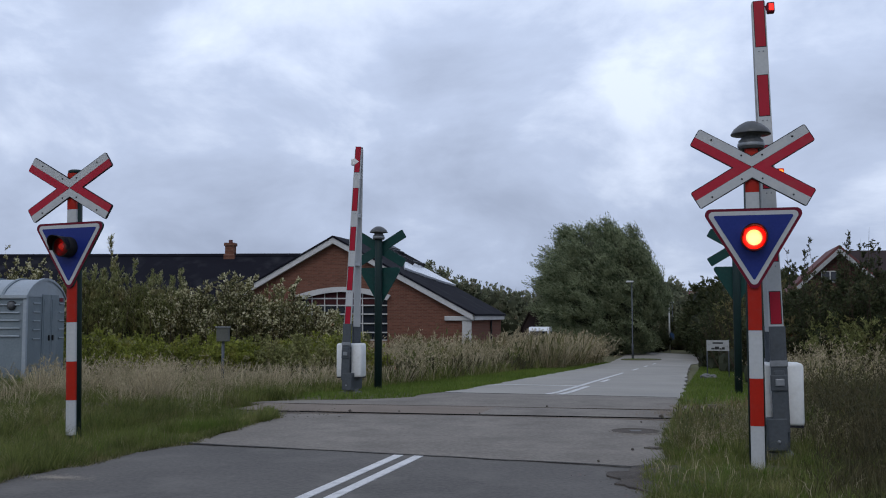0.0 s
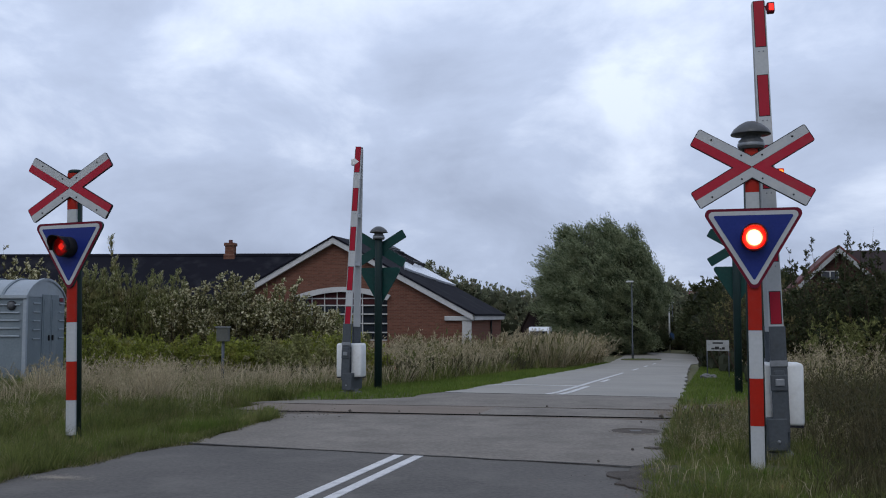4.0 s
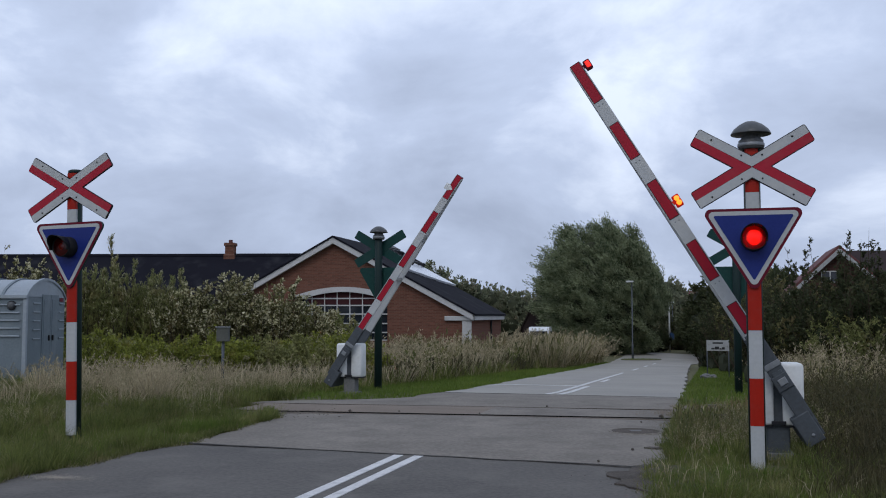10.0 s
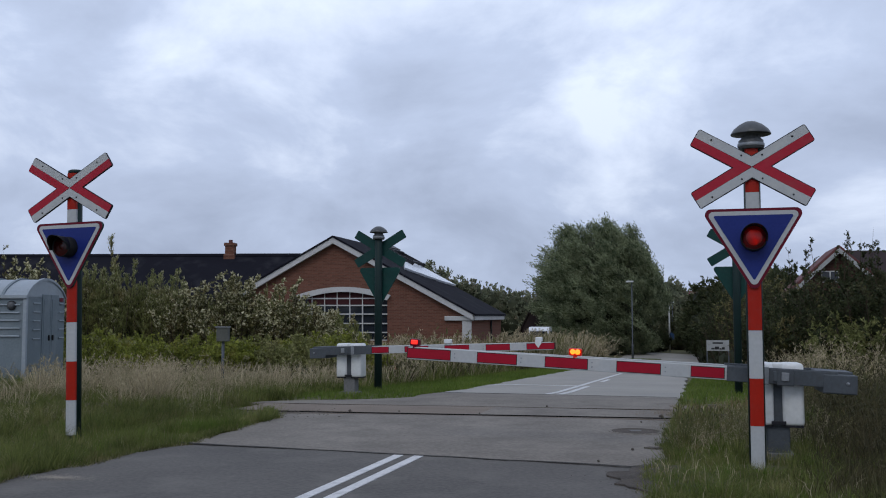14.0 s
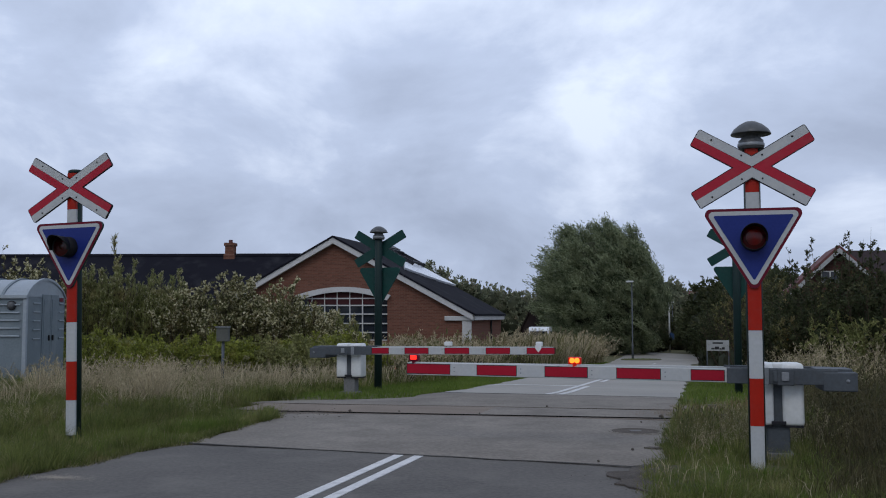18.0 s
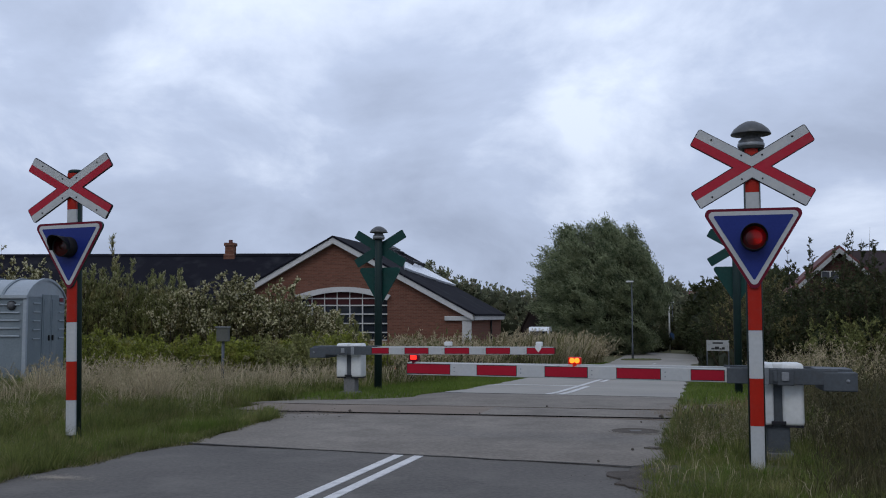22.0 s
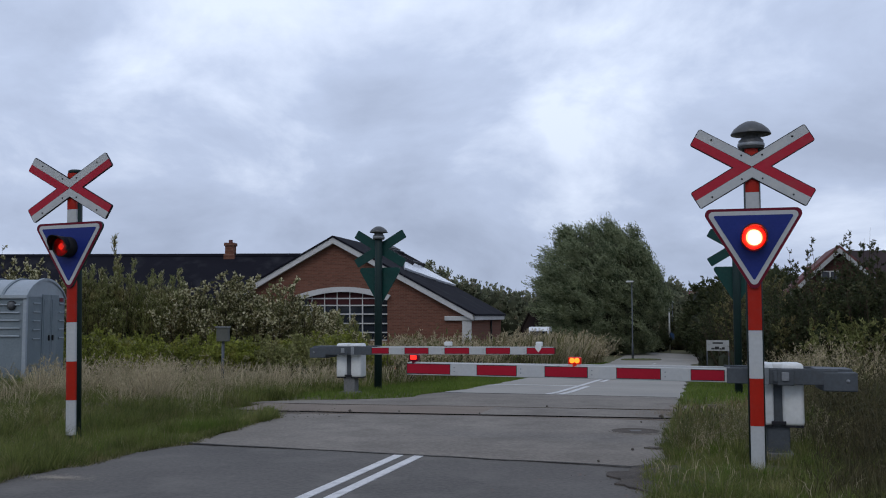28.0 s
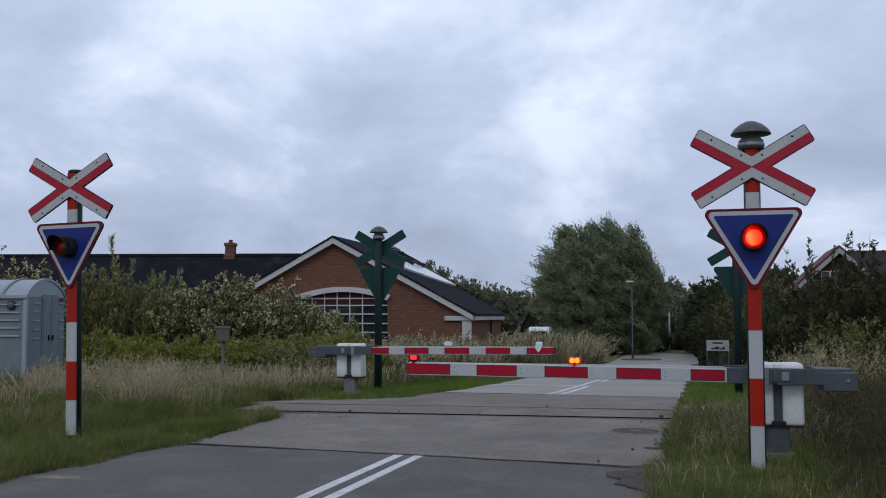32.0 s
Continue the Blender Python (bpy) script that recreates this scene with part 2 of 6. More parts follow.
lens = bpy.data.materials.new("red_lens")
lens.use_nodes = True
ln = lens.node_tree
lp = ln.nodes["Principled BSDF"]
lp.inputs["Base Color"].default_value, lp.inputs["Roughness"].default_value = (0.05, 0.004, 0.006, 1), 0.2
lt = ln.nodes.new("ShaderNodeBsdfTranslucent")
lt.inputs["Color"].default_value = (1.0, 0.27, 0.15, 1)
lx = ln.nodes.new("ShaderNodeMixShader")
lx.inputs[0].default_value = 0.30
ln.links.new(lp.outputs[0], lx.inputs[1])
ln.links.new(lt.outputs[0], lx.inputs[2])
ln.links.new(lx.outputs[0], ln.nodes["Material Output"].inputs["Surface"])
M["lens"] = lens
# ring of deeper red: the halo round the bright disc, put into colour
rim = lens.copy()
rim.name = "red_lens_rim"
rim.node_tree.nodes["Translucent BSDF"].inputs["Color"].default_value = (0.30, 0.005, 0.003, 1)
M["lens_rim"] = rim

M["grass_short"] = foliage("grass_short", (0.145, 0.205, 0.038), (0.078, 0.120, 0.022), (0.19, 0.205, 0.058))
M["grass_mixed"] = foliage("grass_mixed", (0.178, 0.200, 0.058), (0.074, 0.092, 0.026), (0.29, 0.248, 0.115), scale=1.4)
M["grass_pale"] = foliage("grass_pale", (0.56, 0.47, 0.31), (0.27, 0.225, 0.14), (0.19, 0.18, 0.088), scale=1.0)
M["grass_dark"] = foliage("grass_dark", (0.112, 0.096, 0.050), (0.045, 0.043, 0.022), (0.085, 0.092, 0.034), scale=1.0)
M["leaf_willow"] = foliage("leaf_willow", (0.32, 0.355, 0.205), (0.070, 0.095, 0.047), (0.38, 0.405, 0.26), scale=1.3, island=0.75, patch=1.2)
M["leaf_dark"] = foliage("leaf_dark", (0.074, 0.086, 0.040), (0.033, 0.042, 0.019), (0.110, 0.100, 0.050))
M["leaf_brown"] = foliage("leaf_brown", (0.33, 0.325, 0.135), (0.16, 0.17, 0.062), (0.38, 0.30, 0.15))
M["leaf_silver"] = foliage("leaf_silver", (0.74, 0.68, 0.47), (0.44, 0.41, 0.23))
M["leaf_scrub"] = foliage("leaf_scrub", (0.30, 0.31, 0.115), (0.14, 0.155, 0.055), (0.31, 0.24, 0.105))
M["leaf_yellow"] = foliage("leaf_yellow", (0.295, 0.315, 0.060), (0.13, 0.15, 0.034), (0.33, 0.27, 0.085))
M["leaf_olive"] = foliage("leaf_olive", (0.21, 0.195, 0.080), (0.085, 0.090, 0.038), (0.25, 0.185, 0.095))
# haze put into the colour: paler, greyer leaves for trees beyond 80 m
M["leaf_far_haze"] = foliage("leaf_far_haze", (0.26, 0.27, 0.175), (0.14, 0.16, 0.098), (0.29, 0.235, 0.16))
# dark tone of the inner masses: shade between leaves put into colour
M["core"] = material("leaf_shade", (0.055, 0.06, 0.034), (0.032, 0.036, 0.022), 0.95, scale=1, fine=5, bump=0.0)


M["slate"].node_tree.nodes["Principled BSDF"].inputs["Specular IOR Level"].default_value = 0.06


# ---- building helpers ----
def link(name, bm, mt, parent=None, label="", smooth=False):
    me = bpy.data.meshes.new(name)
    bm.normal_update()
    bm.to_mesh(me)
    bm.free()
    if smooth:
        me.polygons.foreach_set("use_smooth", [True] * len(me.polygons))
    me.materials.append(mt)
    ob = new(name, me)
    if parent:
        ob.parent = parent
    if label:
        ob["label"] = label
    return ob


def part(name, bm, mt, parent, label="", smooth=False):
    return link(name, bm, mt, parent, label, smooth)


def empty(name, m, label, category, group="", kind=""):
    ob = new(name)
    ob.empty_display_size = 0.2
    ob.matrix_basis = m
    return tagged(ob, label, category, group, kind)


def box(bm, lo, hi, bevel=0.0, m=None):
    """A box between two corners, its edges rounded by bevel."""
    c = [(a + b) / 2 for a, b in zip(lo, hi)]
    s = [abs(b - a) for a, b in zip(lo, hi)]
    t = Matrix.Translation(c) @ Matrix.Diagonal((*s, 1))
    vs = bmesh.ops.create_cube(bm, size=1.0, matrix=(m @ t) if m else t)["verts"]
    if bevel:
        es = list({e for v in vs for e in v.link_edges})
        bmesh.ops.bevel(bm, geom=es, offset=bevel, segments=2, affect="EDGES", profile=0.5)
    return bm


def boxed(lo, hi, bevel=0.0, m=None):
    return box(bmesh.new(), lo, hi, bevel, m)


def lathe(bm, rings, n=20, m=None, cap=True):
    """A turned body: rings of (radius, height)."""
    m = m or Matrix()
    loops = []
    for r, z in rings:
        loops.append([bm.verts.new(m @ Vector((r * math.cos(a), r * math.sin(a), z))) for a in (2 * math.pi * i / n for i in range(n))])
    for a, b in zip(loops, loops[1:]):
        for i in range(n):
            bm.faces.new((a[i], a[(i + 1) % n], b[(i + 1) % n], b[i]))
    if cap:
        bm.faces.new(list(reversed(loops[0])))
        bm.faces.new(loops[-1])
    return bm


def plate(bm, pts, y0, y1, m=None):
    """An outline in x, z pulled from y0 (front) to y1 (back)."""
    m = m or Matrix()
    f = [bm.verts.new(m @ Vector((x, y0, z))) for x, z in pts]
    b = [bm.verts.new(m @ Vector((x, y1, z))) for x, z in pts]
    bm.faces.new(f)
    bm.faces.new(list(reversed(b)))
    for i in range(len(pts)):
        j = (i + 1) % len(pts)
        bm.faces.new((f[j], f[i], b[i], b[j]))
    bmesh.ops.recalc_face_normals(bm, faces=bm.faces)
    return bm


def beam(bm, a, b, w, h):
    """A square bar from a to b."""
    a, b = Vector(a), Vector(b)
    d = b - a
    q = d.to_track_quat("Y", "Z").to_matrix().to_4x4()
    return box(bm, (-w / 2, 0, -h / 2), (w / 2, d.length, h / 2), 0, Matrix.Translation(a) @ q)


def rounded(corners, r, n=6):
    """A polygon in x, z with its corners rounded."""
    out = []
    k = len(corners)
    for i in range(k):
        p, a, b = (Vector(corners[j % k]) for j in (i, i - 1, i + 1))
        da, db = (a - p).normalized(), (b - p).normalized()
        half = da.angle(db) / 2
        c = p + (da + db).normalized() * (r / math.sin(half))
        s, e = p + da * (r / math.tan(half)) - c, p + db * (r / math.tan(half)) - c
        sa = math.atan2(s.y, s.x)
        turn = (math.atan2(e.y, e.x) - sa + math.pi) % (2 * math.pi) - math.pi
        out += [(c.x + r * math.cos(sa + turn * t / n), c.y + r * math.sin(sa + turn * t / n)) for t in range(n + 1)]
    return out


def raw(name, verts, faces_quads=None, faces_tris=None, mt=None, parent=None, smooth=False):
    """A mesh straight from number arrays."""
    me = bpy.data.meshes.new(name)
    q = np.zeros((0, 4), int) if faces_quads is None else faces_quads
    t = np.zeros((0, 3), int) if faces_tris is None else faces_tris
    me.vertices.add(len(verts))
    me.vertices.foreach_set("co", np.asarray(verts, np.float32).ravel())
    me.loops.add(q.size + t.size)
    me.loops.foreach_set("vertex_index", np.concatenate((q.ravel(), t.ravel())).astype(np.int32))
    me.polygons.add(len(q) + len(t))
    starts = np.concatenate((np.arange(len(q)) * 4, q.size + np.arange(len(t)) * 3)).astype(np.int32)
    me.polygons.foreach_set("loop_start", starts)
    if smooth:
        me.polygons.foreach_set("use_smooth", np.ones(len(q) + len(t), bool))
    me.update(calc_edges=True)
    me.materials.append(mt)
    ob = new(name, me)
    if parent:
        ob.parent = parent
    return ob


rng = np.random.default_rng(7)


def blades(name, x, y, height, width, mt, lean=0.85, wind=(0.08, 0.0), plume=0.0, label="", category="grass", z=None, out=None):
    """Blades of grass at the given places; plume: share of the height that ends in a feathery head."""
    n = len(x)
    z = land(x, y) if z is None else z
    a = rng.uniform(0, 2 * np.pi, n)
    side = np.stack((np.cos(a), np.sin(a), np.zeros(n)), 1) * (width / 2)[:, None]
    b = rng.uniform(0, 2 * np.pi, n)
    k = rng.uniform(0, lean, n)
    drift = np.stack((np.cos(b) * k + wind[0], np.sin(b) * k + wind[1], np.zeros(n)), 1) * height[:, None]
    if out is not None:
        drift[:, :2] += out * height[:, None]
    base = np.stack((x, y, z - 0.02), 1)
    up = np.array((0, 0, 1.0))
    mid = base + drift * 0.30 + up * (height * 0.58)[:, None]
    tip = base + drift * 0.95 + up * (height * (1 - 0.35 * k))[:, None]
    i = np.arange(n)[:, None]
    if n and not plume and height.max() < 0.26:
        ob = raw(name, np.stack((base - side, base + side, tip), 1).reshape(-1, 3), None, i * 3 + (0, 1, 2), mt)
        return tagged(ob, label, category, kind="stuff")
    if plume:
        hi = base + drift * 0.62 + up * (height * 0.80)[:, None]
        v = np.stack((base - side * 0.5, base + side * 0.5, hi - side * plume, hi + side * plume, tip), 1).reshape(-1, 3)
        q, t = i * 5 + (0, 1, 3, 2), i * 5 + (2, 3, 4)
    else:
        v = np.stack((base - side, base + side, mid - side * 0.7, mid + side * 0.7, tip), 1).reshape(-1, 3)
        q, t = i * 5 + (0, 1, 3, 2), i * 5 + (2, 3, 4)
    ob = raw(name, v, q, t, mt)
    return tagged(ob, label, category, kind="stuff")


def leaves(name, p, d, length, width, mt, parent):
    """Pointed leaves from p along d, with a random roll."""
    n = len(p)
    d = d / np.maximum(np.linalg.norm(d, axis=1, keepdims=True), 1e-6)
    r = rng.normal(size=(n, 3))
    s = np.cross(d, r)
    s /= np.maximum(np.linalg.norm(s, axis=1, keepdims=True), 1e-6)
    l, w = length[:, None], width[:, None] / 2
    nr = np.cross(d, s)
    v = np.stack((p, p + d * l * 0.45 + s * w + nr * w * 0.5, p + d * l, p + d * l * 0.45 - s * w + nr * w * 0.5), 1).reshape(-1, 3)
    i = np.arange(n)[:, None] * 4
    return raw(name, v, None, np.concatenate((i + (0, 1, 2), i + (0, 2, 3))), mt, parent)


def tubes(name, a, b, ra, rb, mt, parent):
    """Three-sided sticks from a to b."""
    n = len(a)
    d = b - a
    d = d / np.maximum(np.linalg.norm(d, axis=1, keepdims=True), 1e-6)
    s = np.cross(d, np.tile((0.31, 0.87, 0.22), (n, 1)))
    s /= np.maximum(np.linalg.norm(s, axis=1, keepdims=True), 1e-6)
    t = np.cross(d, s)
    v = []
    for base, rad in ((a, ra), (b, rb)):
        for k in range(3):
            g = 2 * math.pi * k / 3
            v.append(base + (s * math.cos(g) + t * math.sin(g)) * rad[:, None])
    v = np.stack(v, 1).reshape(-1, 3)
    i = np.arange(n)[:, None] * 6
    return raw(name, v, np.concatenate([i + (k, (k + 1) % 3, 3 + (k + 1) % 3, 3 + k) for k in range(3)]), None, mt, parent)


def lumps(centres, radii, squash=0.8):
    """Uneven inner masses, coloured dark for the shade deep inside a crown."""
    bm = bmesh.new()
    for c, r in zip(centres, radii):
        got = bmesh.ops.create_icosphere(bm, subdivisions=2, radius=r)["verts"]
        for v in got:
            k = 1 + 0.35 * noise.noise(v.co * (1.7 / r) + Vector(c))
            v.co = Vector((v.co.x * k, v.co.y * k, v.co.z * k * squash)) + Vector(c)
    return bm


def bush(name, x, y, wide, deep, high, stems, mt, label, leaf=(0.07, 0.035), twigs=18, per=14, spray=0.5, droop=0.0, sink=0.0, group="", core=True, bare=0.22, category="bush", tips=None):
    """A shrub: stems from the ground, side twigs on them, leaves on the twigs; tips: a second leaf, and its share at the shoots' ends."""
    gz = float(land(x, y)) - sink
    top = empty(name, pose(x, y, gz), label, category, group)
    ang = rng.uniform(0, 2 * np.pi, stems)
    rad = np.sqrt(rng.uniform(0, 1, stems))
    foot = np.stack((np.cos(ang) * rad * wide * 0.30, np.sin(ang) * rad * deep * 0.30, np.zeros(stems)), 1)
    hh = high * (1 - 0.42 * rad ** 2) * rng.uniform(0.72, 1.06, stems)
    tip = np.stack((np.cos(ang) * rad * wide * 0.5, np.sin(ang) * rad * deep * 0.5, hh), 1) + rng.normal(0, 0.06 * high, (stems, 3)) * (1, 1, 0.3)
    bend = (foot + tip) / 2 + np.stack((np.cos(ang), np.sin(ang), np.zeros(stems)), 1) * 0.06 * high

    def on(t, k):
        return ((1 - t) ** 2)[:, None] * foot[k] + (2 * t * (1 - t))[:, None] * bend[k] + (t * t)[:, None] * tip[k]
    steps = np.linspace(0, 1, 5)
    a, b, ra, rb = [], [], [], []
    r0 = 0.008 * high + 0.004
    for t0, t1 in zip(steps, steps[1:]):
        k = np.arange(stems)
        a.append(on(np.full(stems, t0), k)), b.append(on(np.full(stems, t1), k))
        ra.append(np.full(stems, r0 * (1.05 - t0))), rb.append(np.full(stems, r0 * (1.05 - t1)))
    m = stems * twigs
    k = rng.integers(0, stems, m)
    t = rng.uniform(bare, 1.0, m) ** 0.85
    root = on(t, k)
    g = rng.uniform(0, 2 * np.pi, m)
    way = np.stack((np.cos(g), np.sin(g), rng.uniform(0.1, 1.2, m) - droop), 1) + (tip[k] - foot[k]) / high * 0.6
    way /= np.linalg.norm(way, axis=1, keepdims=True)
    tl = spray * rng.uniform(0.4, 1.0, m) * (1.15 - 0.6 * t)
    end = root + way * tl[:, None]
    a.append(root), b.append(end), ra.append(np.full(m, r0 * 0.35)), rb.append(np.full(m, r0 * 0.12))
    tagged(tubes("branchwork", np.concatenate(a), np.concatenate(b), np.concatenate(ra), np.concatenate(rb), M["twig"], top), kind="stuff")
    n = m * per
    w = rng.integers(0, m, n)
    s = rng.uniform(0.05, 1.05, n)
    p = root[w] + (end - root)[w] * s[:, None] + rng.normal(0, 0.03, (n, 3)) * spray
    d = way[w] + rng.normal(0, 0.75, (n, 3)) - (0, 0, droop)
    ll, lw = leaf[0] * rng.uniform(0.6, 1.3, n), leaf[1] * rng.uniform(0.7, 1.25, n)
    if tips:
        far = rng.uniform(0, 1, n) < tips[1] * np.clip((t[w] - 0.5) * 2.2, 0.05, 1.0) * (0.4 + 0.9 * s)
        leaves("tip_foliage", p[far], d[far], ll[far], lw[far], tips[0], top)["label"] = "pale leaf undersides"
        p, d, ll, lw = p[~far], d[~far], ll[~far], lw[~far]
    leaves("foliage", p, d, ll, lw, mt, top)
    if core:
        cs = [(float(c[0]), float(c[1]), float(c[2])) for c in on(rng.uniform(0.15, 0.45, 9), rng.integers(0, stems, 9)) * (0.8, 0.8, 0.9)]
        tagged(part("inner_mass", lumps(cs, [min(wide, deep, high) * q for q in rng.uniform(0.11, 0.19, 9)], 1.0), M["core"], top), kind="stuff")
    return top


def tree(name, x, y, wide, high, mt, label, count, leaf, clear=0.12, wind=(0.0, 0.0), lumpy=9, base=None, per=14, group="", seed=1, spread=0.045, category="tree", broad=0.12, flip=1, pieces=1, rough=0.14):
    """A tree: tapered trunk, limbs to the lumps of its crown, and many leaf sprays set over the lumps."""
    r = np.random.default_rng(seed)
    gz = float(land(x, y)) if base is None else base
    top = empty(name, pose(x, y, gz), label, category, group)
    trunk = bmesh.new()
    lathe(trunk, [(0.045 * high * 0.7, -0.3), (0.03 * high, 0.12 * high), (0.02 * high, 0.45 * high), (0.006 * high, 0.8 * high)], 10)
    part("trunk", trunk, M["bark"], top, smooth=True)
    g = r.uniform(0, 2 * np.pi, lumpy)
    t = np.linspace(0.10, 0.92, lumpy)
    prof = np.sin(np.pi * (broad + (0.92 - broad) * t)) ** 0.7
    cz = high * (clear + (1 - clear) * t * 0.93)
    cr = wide * 0.5 * prof * r.uniform(0.30, 0.62, lumpy)
    c = np.stack((np.cos(g) * cr, np.sin(g) * cr, cz), 1)
    rad = wide * 0.5 * r.uniform(0.36, 0.52, lumpy) * (0.55 + 0.5 * prof)
    c, rad = np.concatenate((c, [(0, 0, high * 0.35), (0, 0, high * 0.62)])), np.concatenate((rad, [wide * 0.34, wide * 0.30]))
    c[:, 0] *= flip
    limb_a = np.stack((np.zeros(lumpy), np.zeros(lumpy), np.clip(cz - 0.2 * high, 0.1 * high, 0.7 * high)), 1)
    tubes("limbs", limb_a, c[:lumpy], np.full(lumpy, 0.011 * high), np.full(lumpy, 0.004 * high), M["bark"], top)
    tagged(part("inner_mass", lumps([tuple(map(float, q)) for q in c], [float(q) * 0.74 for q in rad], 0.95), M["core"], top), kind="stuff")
    k = r.integers(0, len(c), count)
    d = r.normal(size=(count, 3))
    d /= np.linalg.norm(d, axis=1, keepdims=True)
    off = r.uniform(0.70, 1.06, count) + rough * np.sin(d[:, 0] * 5 + k) * np.cos(d[:, 2] * 4 + k)
    p = c[k] + d * (rad[k] * off)[:, None] * (1, 1, 0.95)
    up_enough = p[:, 2] > 0.03 * high
    p, k = p[up_enough], k[up_enough]
    m = len(p)
    way = p - np.array((0, 0, high * 0.45))
    way /= np.maximum(np.linalg.norm(way, axis=1, keepdims=True), 1e-6)
    way = way * 0.8 + r.normal(0, 0.45, (m, 3)) + (wind[0], wind[1], 0.25)
    w = np.repeat(np.arange(m), per)
    n = len(w)
    q = p[w] + way[w] * (r.uniform(-0.2, 1.0, n) * spread * high)[:, None] + r.normal(0, 0.010 * high, (n, 3))
    go = way[w] + r.normal(0, 0.5, (n, 3)) + (wind[0], wind[1], 0)
    ll, lw = leaf[0] * r.uniform(0.6, 1.35, n), leaf[1] * r.uniform(0.7, 1.3, n)
    belongs = k[:m][w] % pieces
    for b in range(pieces):
        s = belongs == b
        leaves("crown" if pieces == 1 else "bough", q[s], go[s], ll[s], lw[s], mt, top)
    return top


# ---- the land, the road and the track ----
def middle(u):
    """How far the road's middle strays from its straight line."""
    return -0.009 * max(u, 0)


def edge(u, side):
    """The road's ragged edges, wider where it meets the rails; it bends away at its far end."""
    wob = 0.12 * noise.noise((u * 0.9, side * 7.0, 0)) + 0.05 * noise.noise((u * 3.1, side * 3.0, 4))
    bend = 0.10 * max(u - 57, 0) ** 2
    if side > 0:
        return float(np.interp(u, (2, 30, 44, 52, 58), (2.30, 1.75, 1.55, 2.5, 3.1))) + wob - bend
    wide = float(np.interp(u, (-6.8, -4.1, -1.5, -0.6, 0.5, 0.95, 1.5, 2.2, 6.0, 30, 48, 58), (3.05, 2.78, 3.05, 3.5, 4.5, 4.2, 3.1, 2.2, 2.25, 2.7, 3.35, 3.4)))
    return wob - wide - bend


JOINT = -4.53        # where the newer asphalt ends, a little askew


def strip(name, u0, u1, mt, step=0.25, lift=0.0, thick=0.12, inner=None):
    """A length of road surface with a real edge, its sides ragged."""
    n = max(2, int((u1 - u0) / step) + 1)
    bm = bmesh.new()
    rows = []
    for i in range(n):
        u = u0 + (u1 - u0) * i / (n - 1)
        l, r = inner(u) if inner else (edge(u, -1), edge(u, 1))
        row = []
        for j in range(9):
            v = l + (r - l) * j / 8
            uu = u - 0.08 * max(0.0, 1 - abs(u - JOINT) / 3) * v
            x, y = plan(uu, v)
            row.append(bm.verts.new((x, y, float(fall(uu)) + lift + 0.012 * (1 - (2 * j / 8 - 1) ** 2))))
        rows.append(row)
    for a, b in zip(rows, rows[1:]):
        for j in range(8):
            bm.faces.new((a[j], a[j + 1], b[j + 1], b[j]))
    rim = [e for e in bm.edges if e.is_boundary]
    ext = bmesh.ops.extrude_edge_only(bm, edges=rim)["geom"]
    for g in ext:
        if isinstance(g, bmesh.types.BMVert):
            g.co.z -= thick
    bmesh.ops.recalc_face_normals(bm, faces=bm.faces)
    return tagged(link(name, bm, mt, smooth=False), kind="structure")


# ground: one sheet to the horizon, finer near the crossing
gu = np.concatenate((-np.geomspace(4200, 20, 12), np.linspace(-18, 70, 89), np.geomspace(75, 4300, 16)))
gv = np.concatenate((-np.geomspace(4200, 22, 12), np.linspace(-20, 20, 41), np.geomspace(22, 4300, 14)))
UU, VV = np.meshgrid(gu, gv, indexing="ij")
gx = MID.x + ALONG.x * UU + ACROSS.x * VV
gy = MID.y + ALONG.y * UU + ACROSS.y * VV
bumps = 0.05 * np.sin(gx * 1.3 + 0.7 * np.sin(gy)) * np.cos(gy * 1.1) * (np.abs(VV) > 3.4)
gz = fall(UU) - 0.045 + np.clip(bumps, -0.03, 0.05)
ids = np.arange(UU.size).reshape(UU.shape)
quads = np.stack((ids[:-1, :-1], ids[:-1, 1:], ids[1:, 1:], ids[1:, :-1]), -1).reshape(-1, 4)[:, ::-1]
tagged(raw("ground", np.stack((gx, gy, gz), -1).reshape(-1, 3), quads, None, M["soil"], smooth=True), kind="structure",
       label="grassy earth on both sides of the road")

tagged(strip("road", -30.0, JOINT, M["asphalt_new"]), "dark grey newer asphalt before the crossing", "road")
tagged(strip("road", JOINT, 3.62, M["asphalt_old"], lift=0.004), "worn paler asphalt between the rails and seams", "road")
tagged(strip("road", 3.62, 66.0, M["asphalt_far"], step=0.6), "light grey asphalt road running on to the village", "road")


